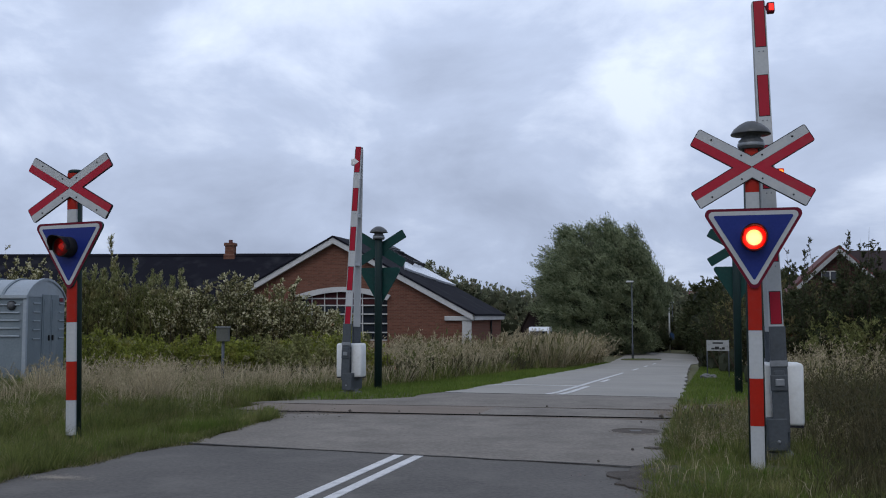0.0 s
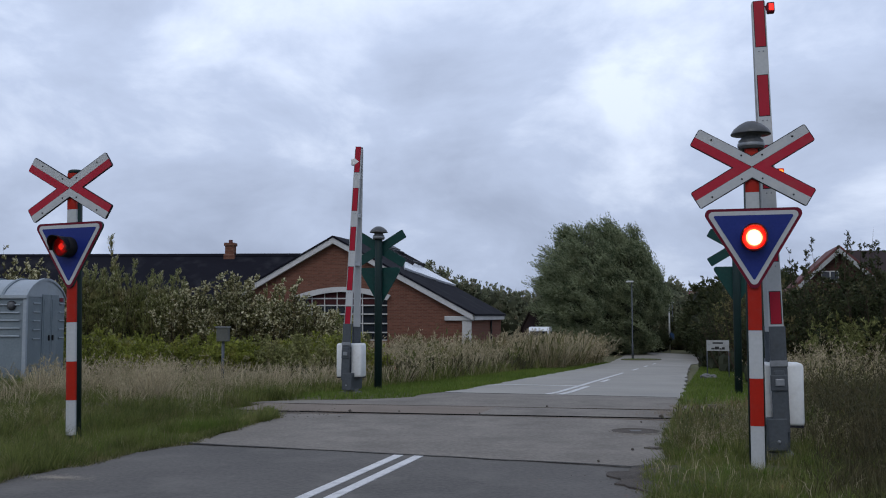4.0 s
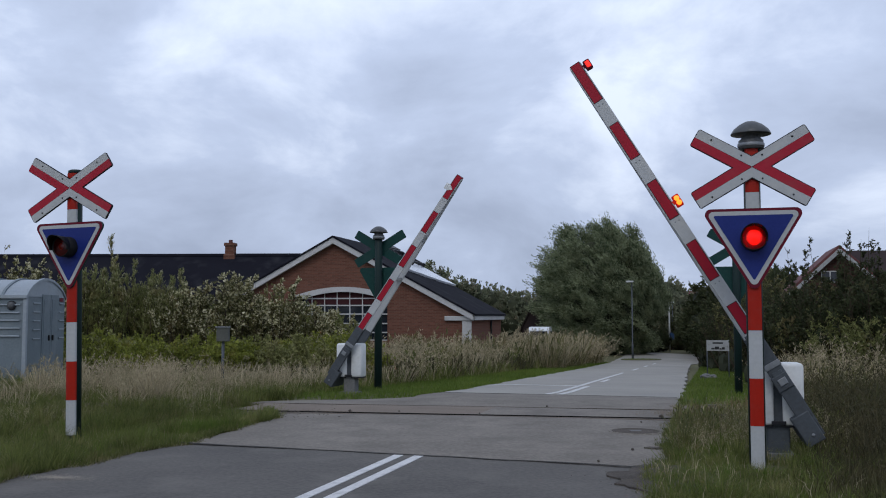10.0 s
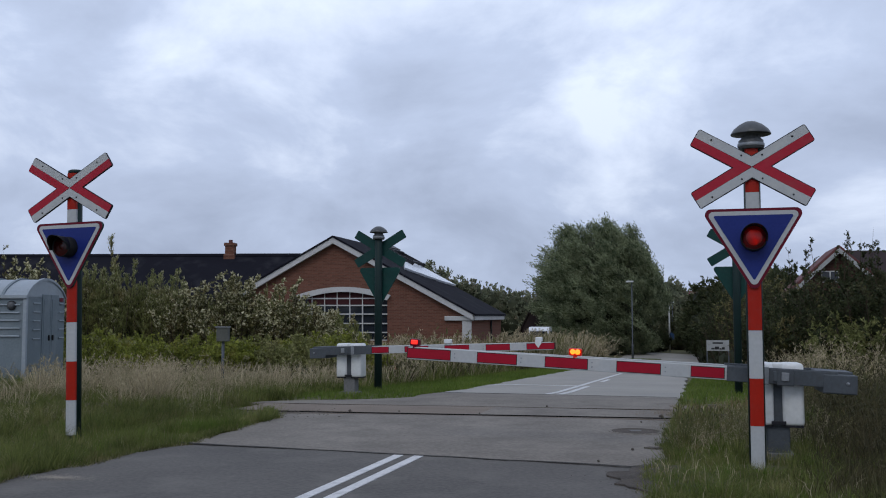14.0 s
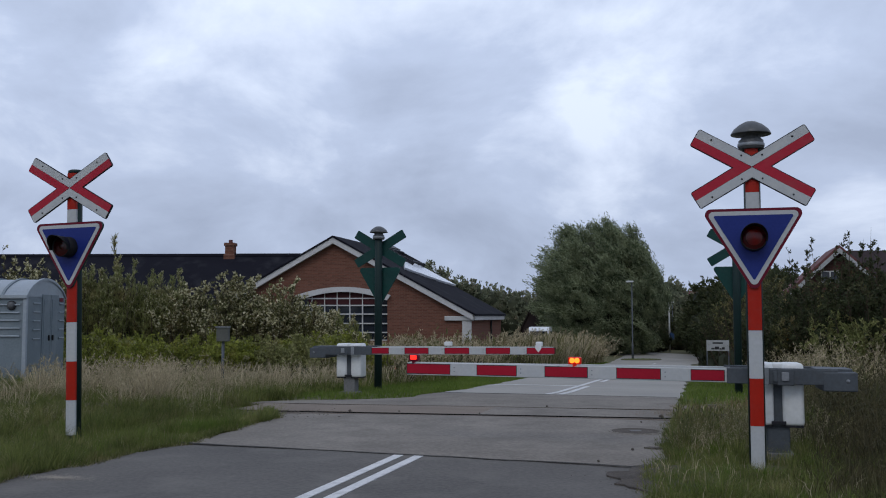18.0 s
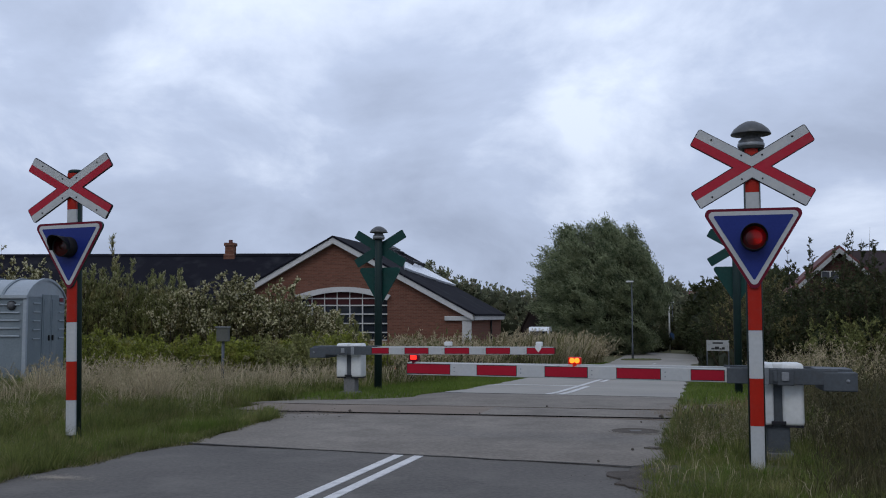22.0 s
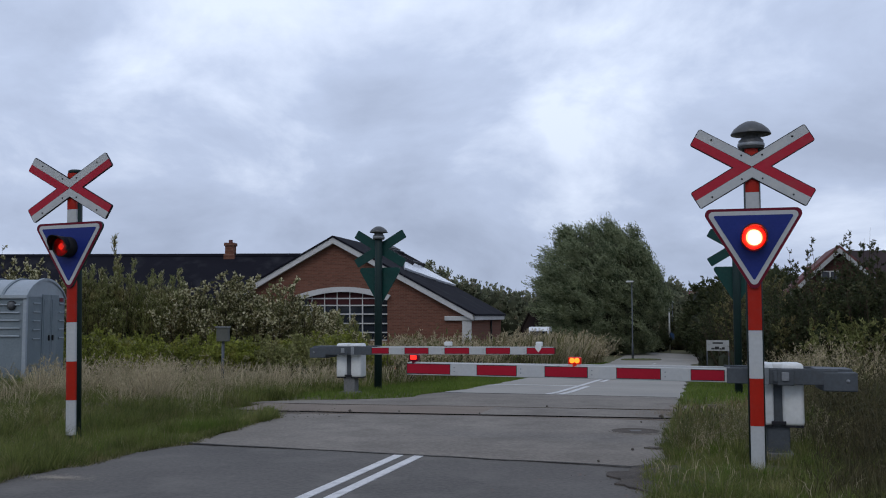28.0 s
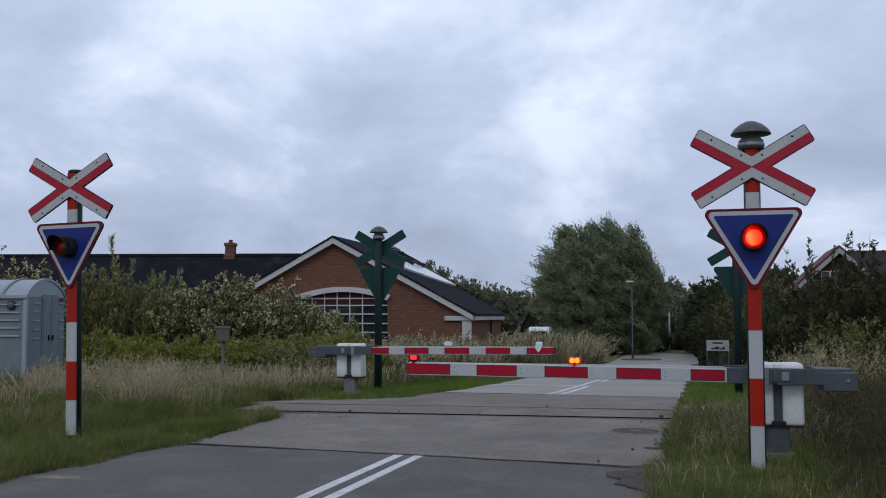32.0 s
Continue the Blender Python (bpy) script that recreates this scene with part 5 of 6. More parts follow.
# ---- trees and bushes ----
def willow_tree(x, y, base, half, deep, high, waist, clumps, mt, label, seed=4):
    """A dense willow: trunk and limbs, an inner dome coloured dark as shade, and clumps of leafy shoots that the wind
    lays over to one side.
    """
    r = np.random.default_rng(seed)
    top = empty("willow", pose(x, y, base), label, "tree")
    part("trunk", lathe(bmesh.new(), [(0.42, -0.3), (0.32, 1.2), (0.22, 4.2), (0.07, 7.6)], 12), M["bark"], top, smooth=True)

    def shell(d, k):
        up = np.where(d[:, 2] > 0, high - waist, waist * 1.15)
        d = d / (np.abs(d) ** 2.35).sum(1, keepdims=True) ** (1 / 2.35)
        p = d * np.stack((np.full(len(d), half), np.full(len(d), deep), up), 1) * k[:, None]
        p[:, 2] = np.maximum(p[:, 2] + waist, 0.25)
        return p
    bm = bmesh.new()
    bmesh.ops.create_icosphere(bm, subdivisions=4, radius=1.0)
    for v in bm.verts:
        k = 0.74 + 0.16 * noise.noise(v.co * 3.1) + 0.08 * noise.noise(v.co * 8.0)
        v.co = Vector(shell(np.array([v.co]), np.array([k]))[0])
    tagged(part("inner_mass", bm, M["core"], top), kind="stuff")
    d = r.normal(size=(clumps, 3)) + (0, -0.25, 0.15)
    d /= np.linalg.norm(d, axis=1, keepdims=True)
    k = r.uniform(0.70, 0.97, clumps) + 0.05 * np.sin(d[:, 0] * 9 + d[:, 2] * 7)
    c = shell(d, k)
    n = 26
    tubes("limbs", np.tile((0.0, 0.0, 2.5), (n, 1)), c[:n] * 0.9, np.full(n, 0.09), np.full(n, 0.02), M["bark"], top)
    per = 18
    w = np.repeat(np.arange(clumps), per)
    m = len(w)
    root = c[w] + r.normal(0, 0.19, (m, 3))
    lay = r.uniform(0.25, 0.8, clumps)[w]
    way = d[w] * 0.42 + np.stack((-lay, r.normal(0, 0.2, clumps)[w], r.uniform(0.4, 0.9, clumps)[w]), 1) + r.normal(0, 0.13, (m, 3))
    way /= np.linalg.norm(way, axis=1, keepdims=True)
    long = r.uniform(0.55, 1.0, m) * r.uniform(0.9, 1.7, clumps)[w]
    each = 24
    q = np.repeat(np.arange(m), each)
    t = r.uniform(-0.25, 1.0, len(q)) * long[q]
    p = root[q] + way[q] * t[:, None] + np.stack((-0.22 * t * t, 0 * t, -0.10 * t * t), 1) + r.normal(0, 0.055, (len(q), 3))
    p[:, 2] = np.maximum(p[:, 2], 0.05)
    go = way[q] + r.normal(0, 0.42, (len(q), 3)) + (-0.25, 0, 0)
    ll, lw = 0.215 * r.uniform(0.6, 1.35, len(q)), 0.052 * r.uniform(0.7, 1.3, len(q))
    side = (np.arctan2(c[:, 1], c[:, 0]) / (2 * np.pi) * 6 + 6).astype(int) % 6
    for b in range(6):
        own = side[w[q]] == b
        leaves("bough", p[own], go[own], ll[own], lw[own], mt, top)
    return top


willow = willow_tree((1070 - 784) * 74 / 1720, 74.0, -1.6, 4.75, 4.4, 9.6, 4.4, 460, M["leaf_willow"], "broad domed willow with grey-green leaves blown by wind")
FAR = [(800, 92, 8, 6.2), (845, 96, 8, 5.1), (880, 100, 9, 4.5), (915, 96, 8, 4.2), (760, 88, 7, 7.0), (1165, 104, 9, 6.3), (1190, 112, 8, 5.2), (1215, 98, 6, 4.4), (1150, 92, 5, 4.5),
       (1235, 90, 6, 4.6), (1275, 74, 7, 4.7), (1300, 66, 7, 5.6), (1330, 60, 6, 4.7), (1255, 112, 8, 4.9), (1290, 100, 8, 5.0), (1345, 80, 8, 6.4), (1385, 70, 8, 5.4), (1420, 62, 7, 4.4), (700, 110, 9, 6.0), (940, 110, 9, 4.6), (985, 100, 8, 5), (1110, 105, 9, 5.6)]
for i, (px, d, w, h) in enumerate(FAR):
    tree("tree", (px - 784) * d / 1720, d, w, h, M["leaf_far_haze"] if d > 80 else M["leaf_dark"], "distant broadleaf tree with dark green crown", 900, (0.27, 0.15), clear=0.02, wind=(-0.2, 0), lumpy=9, per=14, group="far trees", seed=20 + i)


def at(px, d):
    return (px - 784) * d / 1720.0, float(d)


SWAY = []
# behind the field on the left: brown-green willow scrub, then silvery poplar shoots
for k, (px, d, w, h) in enumerate(((148, 30.5, 2.3, 3.0), (178, 31, 2.2, 3.15), (212, 30.5, 2.1, 2.95), (246, 32.5, 2.2, 2.5), (284, 31, 2.2, 2.95), (318, 32, 2.4, 2.8), (360, 31.5, 2.6, 2.7), (110, 33, 3, 3.0), (60, 34, 3, 3.0), (15, 34, 3, 3.0), (430, 33, 3, 2.8), (490, 33, 3, 2.6), (545, 33, 2.6, 2.2), (590, 33, 2.4, 1.9))):
    bush("bush", *at(px, d), w, w, h, 60, M["leaf_scrub"], "dense brown-green scrub with fine upright twigs", (0.11, 0.019), 22, 15, 0.46, group="scrub", droop=-0.7)
for px, d, w, h in ((340, 29.5, 1.9, 2.7), (376, 29.5, 2.0, 3.0), (415, 28.5, 2.1, 3.0), (455, 29, 2.1, 3.0), (490, 28.5, 2.0, 2.8), (525, 29, 2.0, 2.5), (560, 29.5, 2.0, 2.0), (595, 29.5, 1.8, 1.7), (20, 29, 1.6, 3.4), (52, 29.5, 1.5, 3.3), (78, 29, 1.4, 3.0)):
    SWAY.append(bush("poplar_shoots", *at(px, d), w, w, h, 34, M["leaf_olive"], "young poplar shoots with silvery leaf undersides", (0.085, 0.055), 15, 15, 0.42, group="poplar shoots", tips=(M["leaf_silver"], 0.52)))
for px, d, h in ((152, 30, 3.35), (168, 30.5, 3.5), (190, 30, 3.55), (214, 30.5, 4.0), (222, 30, 3.6), (250, 31, 3.3), (276, 30.5, 3.5), (288, 30, 3.3), (316, 30.5, 3.2), (330, 30, 3.3), (472, 30, 3.5)):
    SWAY.append(bush("willow_shoots", *at(px, d), 0.9, 0.8, h, 9, M["leaf_scrub"], "tall soft willow shoots above the scrub", (0.085, 0.017), 26, 22, 0.36, group="willow shoots", core=False, droop=-0.9, bare=0.4, tips=(M["leaf_silver"], 0.25)))
for k in range(30):
    px = 130 + k * 17 + rng.uniform(-12, 12)
    bush("hedge_plant", *at(px, rng.uniform(23.2, 27.0)), rng.uniform(1.4, 2.3), 1.5, rng.uniform(0.75, 1.25), 28, M["leaf_yellow"] if k % 4 else M["leaf_brown"],
         "low yellow-green leafy shrub" if k % 4 else "low brownish leafy shrub", (0.072, 0.042), 13, 13, 0.40, group="low shrubs")
# right-hand thicket
for k, (px, d, w, h) in enumerate(((1395, 25, 2.8, 2.3), (1430, 24, 2.9, 2.3), (1470, 23, 3.0, 2.45), (1515, 22, 3.0, 2.7), (1560, 21, 3.0, 2.75), (1600, 20, 2.8, 2.8), (1410, 28, 3.4, 2.6), (1450, 27, 3.4, 2.7), (1510, 26, 3.6, 2.9), (1570, 25, 3.6, 3.0), (1375, 33, 3.2, 3.2), (1388, 40, 2.6, 3.9), (1345, 36, 3.4, 3.9), (1320, 38, 3.4, 3.6), (1545, 25, 2.4, 1.9), (1590, 24, 2.4, 2.0), (1480, 26, 2.2, 1.8), (1425, 26, 2.0, 1.6))):
    SWAY.append(bush("bush", *at(px, d), w, w, h, 44, M["leaf_olive"] if k % 5 == 2 else M["leaf_dark"], "olive-brown leafy roadside bush" if k % 5 == 2 else "dark leafy roadside thicket with loose shoots", (0.09, 0.048), 16, 13, 0.5, group="thicket"))
for px, d, w, h in ((1540, 20.5, 2.8, 1.75), (1500, 21.5, 2.6, 1.6), (1590, 19.5, 2.6, 1.7)):
    SWAY.append(bush("bush", *at(px, d), w, w, h, 44, M["leaf_scrub"], "olive green leafy bush before the thicket", (0.07, 0.034), 16, 15, 0.45, group="thicket"))
for px, d, h in ((1422, 24, 3.45), (1435, 24.5, 3.75), (1459, 24, 3.55), (1476, 23, 3.70), (1486, 23, 3.85), (1500, 22.5, 3.85), (1512, 22, 3.65), (1530, 21.5, 3.55), (1545, 21.5, 3.55), (1560, 21, 3.80)):
    SWAY.append(bush("young_shoots", *at(px, d), 1.0, 1.0, h, 9, M["leaf_dark"], "loose leafy shoots above the thicket", (0.06, 0.032), 22, 12, 0.24, group="thicket shoots", core=False))
for px, d, w, h in ((1264, 46, 2.2, 3.1), (1292, 44, 3.0, 3.5), (1330, 42, 2.8, 2.9), (1146, 78, 2.4, 1.9), (1100, 80, 3.5, 3.0), (1180, 84, 4.0, 3.2), (1215, 84, 4.0, 3.0), (1245, 78, 3.4, 3.0), (1165, 80, 2.2, 1.6)):
    bush("bush", *at(px, d), w, w, h, 34, M["leaf_dark"], "dark bush beside the far verge", (0.12, 0.065), 18, 14, 0.5, group="verge bushes", bare=0.0)


# ---- grass ----
def spread(n, u0, u1, v0, v1, keep=None):
    u, v = rng.uniform(u0, u1, n), rng.uniform(v0, v1, n)
    ok = np.ones(n, bool)
    lim_l = np.interp(u, np.linspace(-30, 90, 481), [edge(q, -1) for q in np.linspace(-30, 90, 481)])
    lim_r = np.interp(u, np.linspace(-30, 90, 481), [edge(q, 1) for q in np.linspace(-30, 90, 481)])
    ok &= (v < lim_l - 0.01) | (v > lim_r + 0.01)
    x = MID.x + ALONG.x * u + ACROSS.x * v
    y = MID.y + ALONG.y * u + ACROSS.y * v
    clump = np.sin(x * 2.1 + np.sin(y * 1.7) * 1.3) * np.cos(y * 1.9 + np.sin(x * 1.1))
    if keep is not None:
        ok &= keep(u, v, clump)
    ok &= np.hypot(x, y) > 2.0
    ok &= ~((u > 0.15) & (u < 1.75) & (v > 2.2) & (v < 3.2 + 0.3 * clump) & (rng.uniform(0, 1, n) < 0.93))
    ok &= ~((u > -1.6) & (u < 0.2) & (v > 2.2) & (v < 3.0) & (rng.uniform(0, 1, n) < 0.6))
    for px, py, pr in ((2.985, 9.2, 0.24), (-4.28, 11.25, 0.22), (3.38, 9.9, 0.3), (-1.73, 18.35, 0.35)):
        ok &= np.hypot(x - px, y - py) > pr
    return x[ok], y[ok], clump[ok]


def sward(n, area, mt, lo, hi, width, label, keep=None, **kw):
    x, y, c = spread(n, *area, keep)
    h = rng.uniform(lo, hi, len(x)) * (1 + 0.35 * c)
    return blades("grass", x, y, h, np.full(len(x), width) * rng.uniform(0.6, 1.3, len(x)), mt, label=label, **kw)


sward(125000, (-9.5, -0.9, -8.5, -2.6), M["grass_mixed"], 0.05, 0.17, 0.0065, "mixed verge grass, green and straw coloured", lean=1.25)
sward(60000, (-9.5, -1.0, -8.5, -2.6), M["grass_short"], 0.05, 0.15, 0.007, "fresh green grass of the verge", lambda u, v, c: c > rng.uniform(-0.5, 0.6, len(u)), lean=1.2)
sward(2200, (-1.6, -0.6, -9.5, -4.3), M["grass_pale"], 0.12, 0.36, 0.005, "pale dry grass stems with feathery heads", lambda u, v, c: c > 0.38, plume=1.6, lean=0.8)
sward(5000, (-9.5, -1.0, -8.5, -2.7), M["grass_pale"], 0.06, 0.17, 0.005, "thin straw stalks in the verge", lean=0.9)
sward(3000, (-9.0, 1.6, 2.3, 6.6), M["grass_pale"], 0.08, 0.24, 0.006, "thin straw stalks by the signal post", lean=0.9)
sward(60000, (1.9, 12, -16, -4.2), M["grass_mixed"], 0.06, 0.20, 0.016, "rough field grass", lambda u, v, c: u > 2.2 + SKEW * v + 0.6)
sward(8000, (1.2, 9.5, -16, -4.2), M["grass_pale"], 0.14, 0.46, 0.009, "pale dry field grass with feathery heads", lambda u, v, c: (c > 0.34) & (v < -4.4 + 0.04 * u), plume=1.8, lean=0.8)
sward(30000, (-1.4, 1.9, -16, -4.3), M["grass_mixed"], 0.08, 0.30, 0.014, "thin grass between the rails", lambda u, v, c: c > -0.4)
sward(70000, (1.6, 46, -5.2, -2.1), M["grass_short"], 0.05, 0.12, 0.014, "mown green grass along the road")
sward(26000, (1.9, 40, 2.2, 4.6), M["grass_short"], 0.05, 0.13, 0.016, "mown green grass on the far verge")
sward(80000, (-9.0, 1.9, 2.2, 5.2), M["grass_mixed"], 0.05, 0.17, 0.0065, "mixed verge grass by the signal post", lean=1.3)
sward(36000, (-9.0, -0.6, 2.2, 6.0), M["grass_short"], 0.05, 0.15, 0.007, "fresh green grass by the signal post", lambda u, v, c: c > rng.uniform(-0.2, 0.6, len(u)), lean=1.3)
sward(40000, (-9.0, 1.5, 3.4, 8.0), M["grass_dark"], 0.10, 0.36, 0.008, "dark withered grass before the thicket", lambda u, v, c: v > rng.uniform(3.4, 4.2, len(u)), lean=1.2)
sward(20000, (-8.5, 3.0, 3.9, 9.0), M["grass_dark"], 0.22, 0.62, 0.007, "tall dark withered grass and stalks", lambda u, v, c: v > 4.2 + 0.3 * c - 0.1 * np.clip(u + 3, -4, 0), plume=1.2, lean=1.2)
sward(16000, (7.5, 46, -13, -3.9), M["grass_pale"], 0.15, 0.80, 0.008, "tall pale reed grass above the verge", lambda u, v, c: (v < -4.0 - 0.02 * u + 0.5 * c) & (1 + 0.267 * u + 0.9636 * v > -0.055 * (14.2 + 0.9636 * u - 0.267 * v)), plume=1.7, lean=1.15)
sward(12000, (26, 44, -6.6, -2.6), M["grass_pale"], 0.5, 1.40, 0.010, "tall tawny reed grass at the bend", lambda u, v, c: v < -2.7 - 0.03 * u + 0.7 * c, plume=1.8, lean=1.25)
sward(7000, (26, 44, -6.6, -2.6), M["leaf_olive"], 0.4, 1.45, 0.026, "brown weeds in the tall reed grass", lambda u, v, c: v < -2.7 - 0.03 * u + 0.7 * c, plume=2.0, lean=0.8)
sward(22000, (2.5, 20, 4.2, 13), M["grass_pale"], 0.20, 0.60, 0.006, "pale dry grass before the thicket", lambda u, v, c: c > -0.3, plume=1.9, lean=1.5)
sward(9000, (2.0, 18, 4.4, 12), M["leaf_olive"], 0.2, 0.7, 0.016, "brown weeds before the thicket", plume=1.8, lean=0.9)
sward(16000, (2.0, 40, 4.0, 14), M["grass_mixed"], 0.15, 0.5, 0.022, "rough grass before the thicket")
sward(20000, (6.5, 30, -12, -3.9), M["grass_mixed"], 0.2, 0.55, 0.018, "green growth under the reed grass", lambda u, v, c: v < -4.2 + 0.4 * c)
sward(26000, (10, 60, -30, -8), M["grass_mixed"], 0.3, 0.7, 0.035, "rough grass before the buildings")


sward(16000, (7.5, 46, -13, -4.2), M["grass_dark"], 0.3, 0.85, 0.020, "brown weeds among the reed grass", lambda u, v, c: (c < 0.25) & (1 + 0.267 * u + 0.9636 * v > -0.06 * (14.2 + 0.9636 * u - 0.267 * v)), plume=2.2)
sward(5000, (-1.6, 1.9, 2.4, 5.0), M["grass_mixed"], 0.08, 0.26, 0.009, "rough weeds at the end of the rails", plume=1.5)
sward(500, (-1.6, 0.9, 2.5, 5.0), M["grass_pale"], 0.08, 0.26, 0.008, "dry stalks at the end of the rails", plume=1.5)


sward(14000, (-26, -9.0, -9, -2.6), M["grass_mixed"], 0.05, 0.16, 0.012, "verge grass along the approach")
sward(14000, (-26, -9.0, 2.2, 8.0), M["grass_mixed"], 0.05, 0.16, 0.012, "verge grass along the approach")


def tussocks(n, area, mt, lo, hi, each, label, keep=None, size=0.07, width=0.0065, plume=0.0):
    """Tufts whose blades fan outwards."""
    x, y, c = spread(n, *area, keep)
    k = np.repeat(np.arange(len(x)), each)
    a, r = rng.uniform(0, 2 * np.pi, len(k)), np.abs(rng.normal(0, 1, len(k)))
    out = np.stack((np.cos(a) * r, np.sin(a) * r), 1)
    tall = rng.uniform(lo, hi, len(x))[k] * rng.uniform(0.55, 1.1, len(k))
    return blades("grass_tuft", x[k] + out[:, 0] * size, y[k] + out[:, 1] * size, tall, width * rng.uniform(0.6, 1.3, len(k)), mt, 0.75, (0.06, 0.0), plume, label, "grass", out=out * 0.62)


tussocks(240, (-9.0, -1.2, -8.0, -2.95), M["grass_mixed"], 0.14, 0.34, 60, "uneven tufts of verge grass")
tussocks(90, (-9.0, -1.2, -8.0, -2.95), M["grass_short"], 0.10, 0.24, 60, "fresh green tufts of verge grass")
tussocks(8, (-1.2, 1.0, -10.0, -4.3), M["grass_pale"], 0.20, 0.46, 85, "pale feathery tufts near the hut", plume=2.6, size=0.13, width=0.0042)
tussocks(6, (-1.4, 0.8, -9.0, -4.6), M["grass_pale"], 0.34, 0.74, 110, "tall pale feathery tufts by the rails", plume=2.6, size=0.14, width=0.0045)
tussocks(300, (-4.2, 1.9, -11.0, -4.0), M["grass_mixed"], 0.18, 0.42, 70, "olive tufts near the hut")
tussocks(240, (2.0, 9.5, -14.0, -4.6), M["grass_mixed"], 0.18, 0.44, 60, "olive tufts in the field", size=0.1)
tussocks(8, (4.5, 9.5, -7.0, -4.1), M["grass_pale"], 0.25, 0.6, 80, "pale feathery tufts behind the barrier", plume=2.4, size=0.17, width=0.006)
tussocks(18, (2.0, 9.0, -14.0, -4.9), M["grass_pale"], 0.20, 0.60, 75, "pale feathery tufts in the field", plume=2.4, size=0.16, width=0.006)
tussocks(130, (-9.0, 1.6, 2.45, 5.2), M["grass_mixed"], 0.12, 0.32, 60, "uneven tufts beside the signal post")
tussocks(110, (-8.5, 0.5, 2.5, 6.5), M["grass_short"], 0.10, 0.24, 60, "fresh green tufts beside the signal post")
tussocks(40, (-6.0, 1.5, 4.2, 7.5), M["grass_dark"], 0.25, 0.6, 55, "withered tufts before the thicket", plume=1.4, size=0.1)


def panicles(n, area, mt, lo, hi, label, keep=None, each=11, seed=(0.055, 0.011), lean=0.55, clumped=0.0, head=0.42):
    """Seeding grass: thin stems with fuzzy heads of small spikelets; clumped: how far the stems gather in tufts."""
    x, y, c = spread(n, *area, keep)
    if clumped:
        k = rng.integers(0, max(1, len(x) // 22), len(x))
        x, y = x[k] + rng.normal(0, clumped, len(x)), y[k] + rng.normal(0, clumped, len(x))
    m = len(x)
    tall = rng.uniform(lo, hi, m) * (1 + 0.3 * c)
    a, k = rng.uniform(0, 2 * np.pi, m), rng.uniform(0.05, lean, m)
    bend = np.stack((np.cos(a) * k + 0.10, np.sin(a) * k, 1 - 0.3 * k), 1) * tall[:, None]
    foot = np.stack((x, y, land(x, y) - 0.02), 1)
    flank = np.stack((-np.sin(a), np.cos(a), np.zeros(m)), 1) * 0.003
    top = tagged(raw("seeding_grass", np.stack((foot - flank, foot + flank, foot + bend), 1).reshape(-1, 3), None, np.arange(m)[:, None] * 3 + (0, 1, 2), mt), label, "grass", kind="stuff")
    w = np.repeat(np.arange(m), each)
    t = 1 - head * rng.uniform(0, 1, len(w)) ** 1.3
    p = foot[w] + bend[w] * t[:, None] * np.stack((t, t, np.ones(len(w))), 1) + rng.normal(0, 0.012, (len(w), 3))
    go = bend[w] / tall[w][:, None] + rng.normal(0, 0.55, (len(w), 3))
    scale = np.clip(tall[w] * 1.6, 0.6, 1.5)
    tagged(leaves("spikelets", p, go, seed[0] * scale * rng.uniform(0.6, 1.4, len(w)), seed[1] * scale * rng.uniform(0.7, 1.3, len(w)), mt, top), kind="stuff")
    return top


above = lambda u, v, c: (v < -4.3 - 0.02 * u + 0.3 * c) & (1 + 0.267 * u + 0.9636 * v > -0.06 * (14.2 + 0.9636 * u - 0.267 * v))
panicles(8000, (7.0, 40, -13, -4.0), M["grass_pale"], 0.45, 1.2, "pale feathery seeding grass above the verge", above, 12, (0.085, 0.018), 0.8, 0.35)
panicles(2600, (7.0, 34, -12, -4.0), M["leaf_olive"], 0.40, 1.25, "brown seeding weeds above the verge", above, 12, (0.09, 0.024), 0.6, 0.28, 0.7)
panicles(1400, (7.0, 30, -10, -4.0), M["grass_mixed"], 0.3, 0.8, "green leafy weeds above the verge", above, 14, (0.10, 0.03), 0.6, 0.25, 0.8)
panicles(3200, (28, 44, -6.6, -2.7), M["grass_pale"], 0.6, 1.55, "tawny feathery grass at the bend", lambda u, v, c: v < -2.8 - 0.03 * u + 0.7 * c, 14, (0.10, 0.022), 0.8, 0.4, 0.5)
panicles(1900, (-0.9, 1.8, -10.0, -4.4), M["grass_pale"], 0.16, 0.46, "pale fuzzy seed heads near the hut", lambda u, v, c: c > 0.12, 12, (0.045, 0.0085), 0.8, 0.22)
panicles(1300, (-3.6, -0.5, -9.0, -4.2), M["grass_pale"], 0.10, 0.28, "short pale seed heads in the verge", lambda u, v, c: c > 0.1, 11, (0.035, 0.007), 0.9, 0.20)
panicles(900, (-4.0, 0.0, -9.0, -4.0), M["leaf_olive"], 0.08, 0.26, "short brown seed heads in the verge", None, 11, (0.035, 0.008), 0.9, 0.20, 0.7)
panicles(900, (-9.0, -2.5, 2.8, 5.0), M["leaf_olive"], 0.06, 0.22, "short brown seed heads beside the signal post", None, 11, (0.028, 0.006), 0.9, 0.16, 0.7)
tussocks(16, (-3.6, -2.8, -3.75, -3.1), M["grass_short"], 0.10, 0.22, 90, "fresh green tufts at the road corner")
panicles(800, (-0.8, 0.9, -7.6, -4.7), M["grass_pale"], 0.35, 0.72, "tall pale fuzzy seed heads by the rails", None, 16, (0.05, 0.0095), 0.5, 0.16, 0.5)
panicles(3000, (2.0, 10.0, -15.0, -4.5), M["grass_pale"], 0.18, 0.60, "pale fuzzy seed heads in the field", lambda u, v, c: c > -0.1, 12, (0.06, 0.012), 0.8, 0.28)
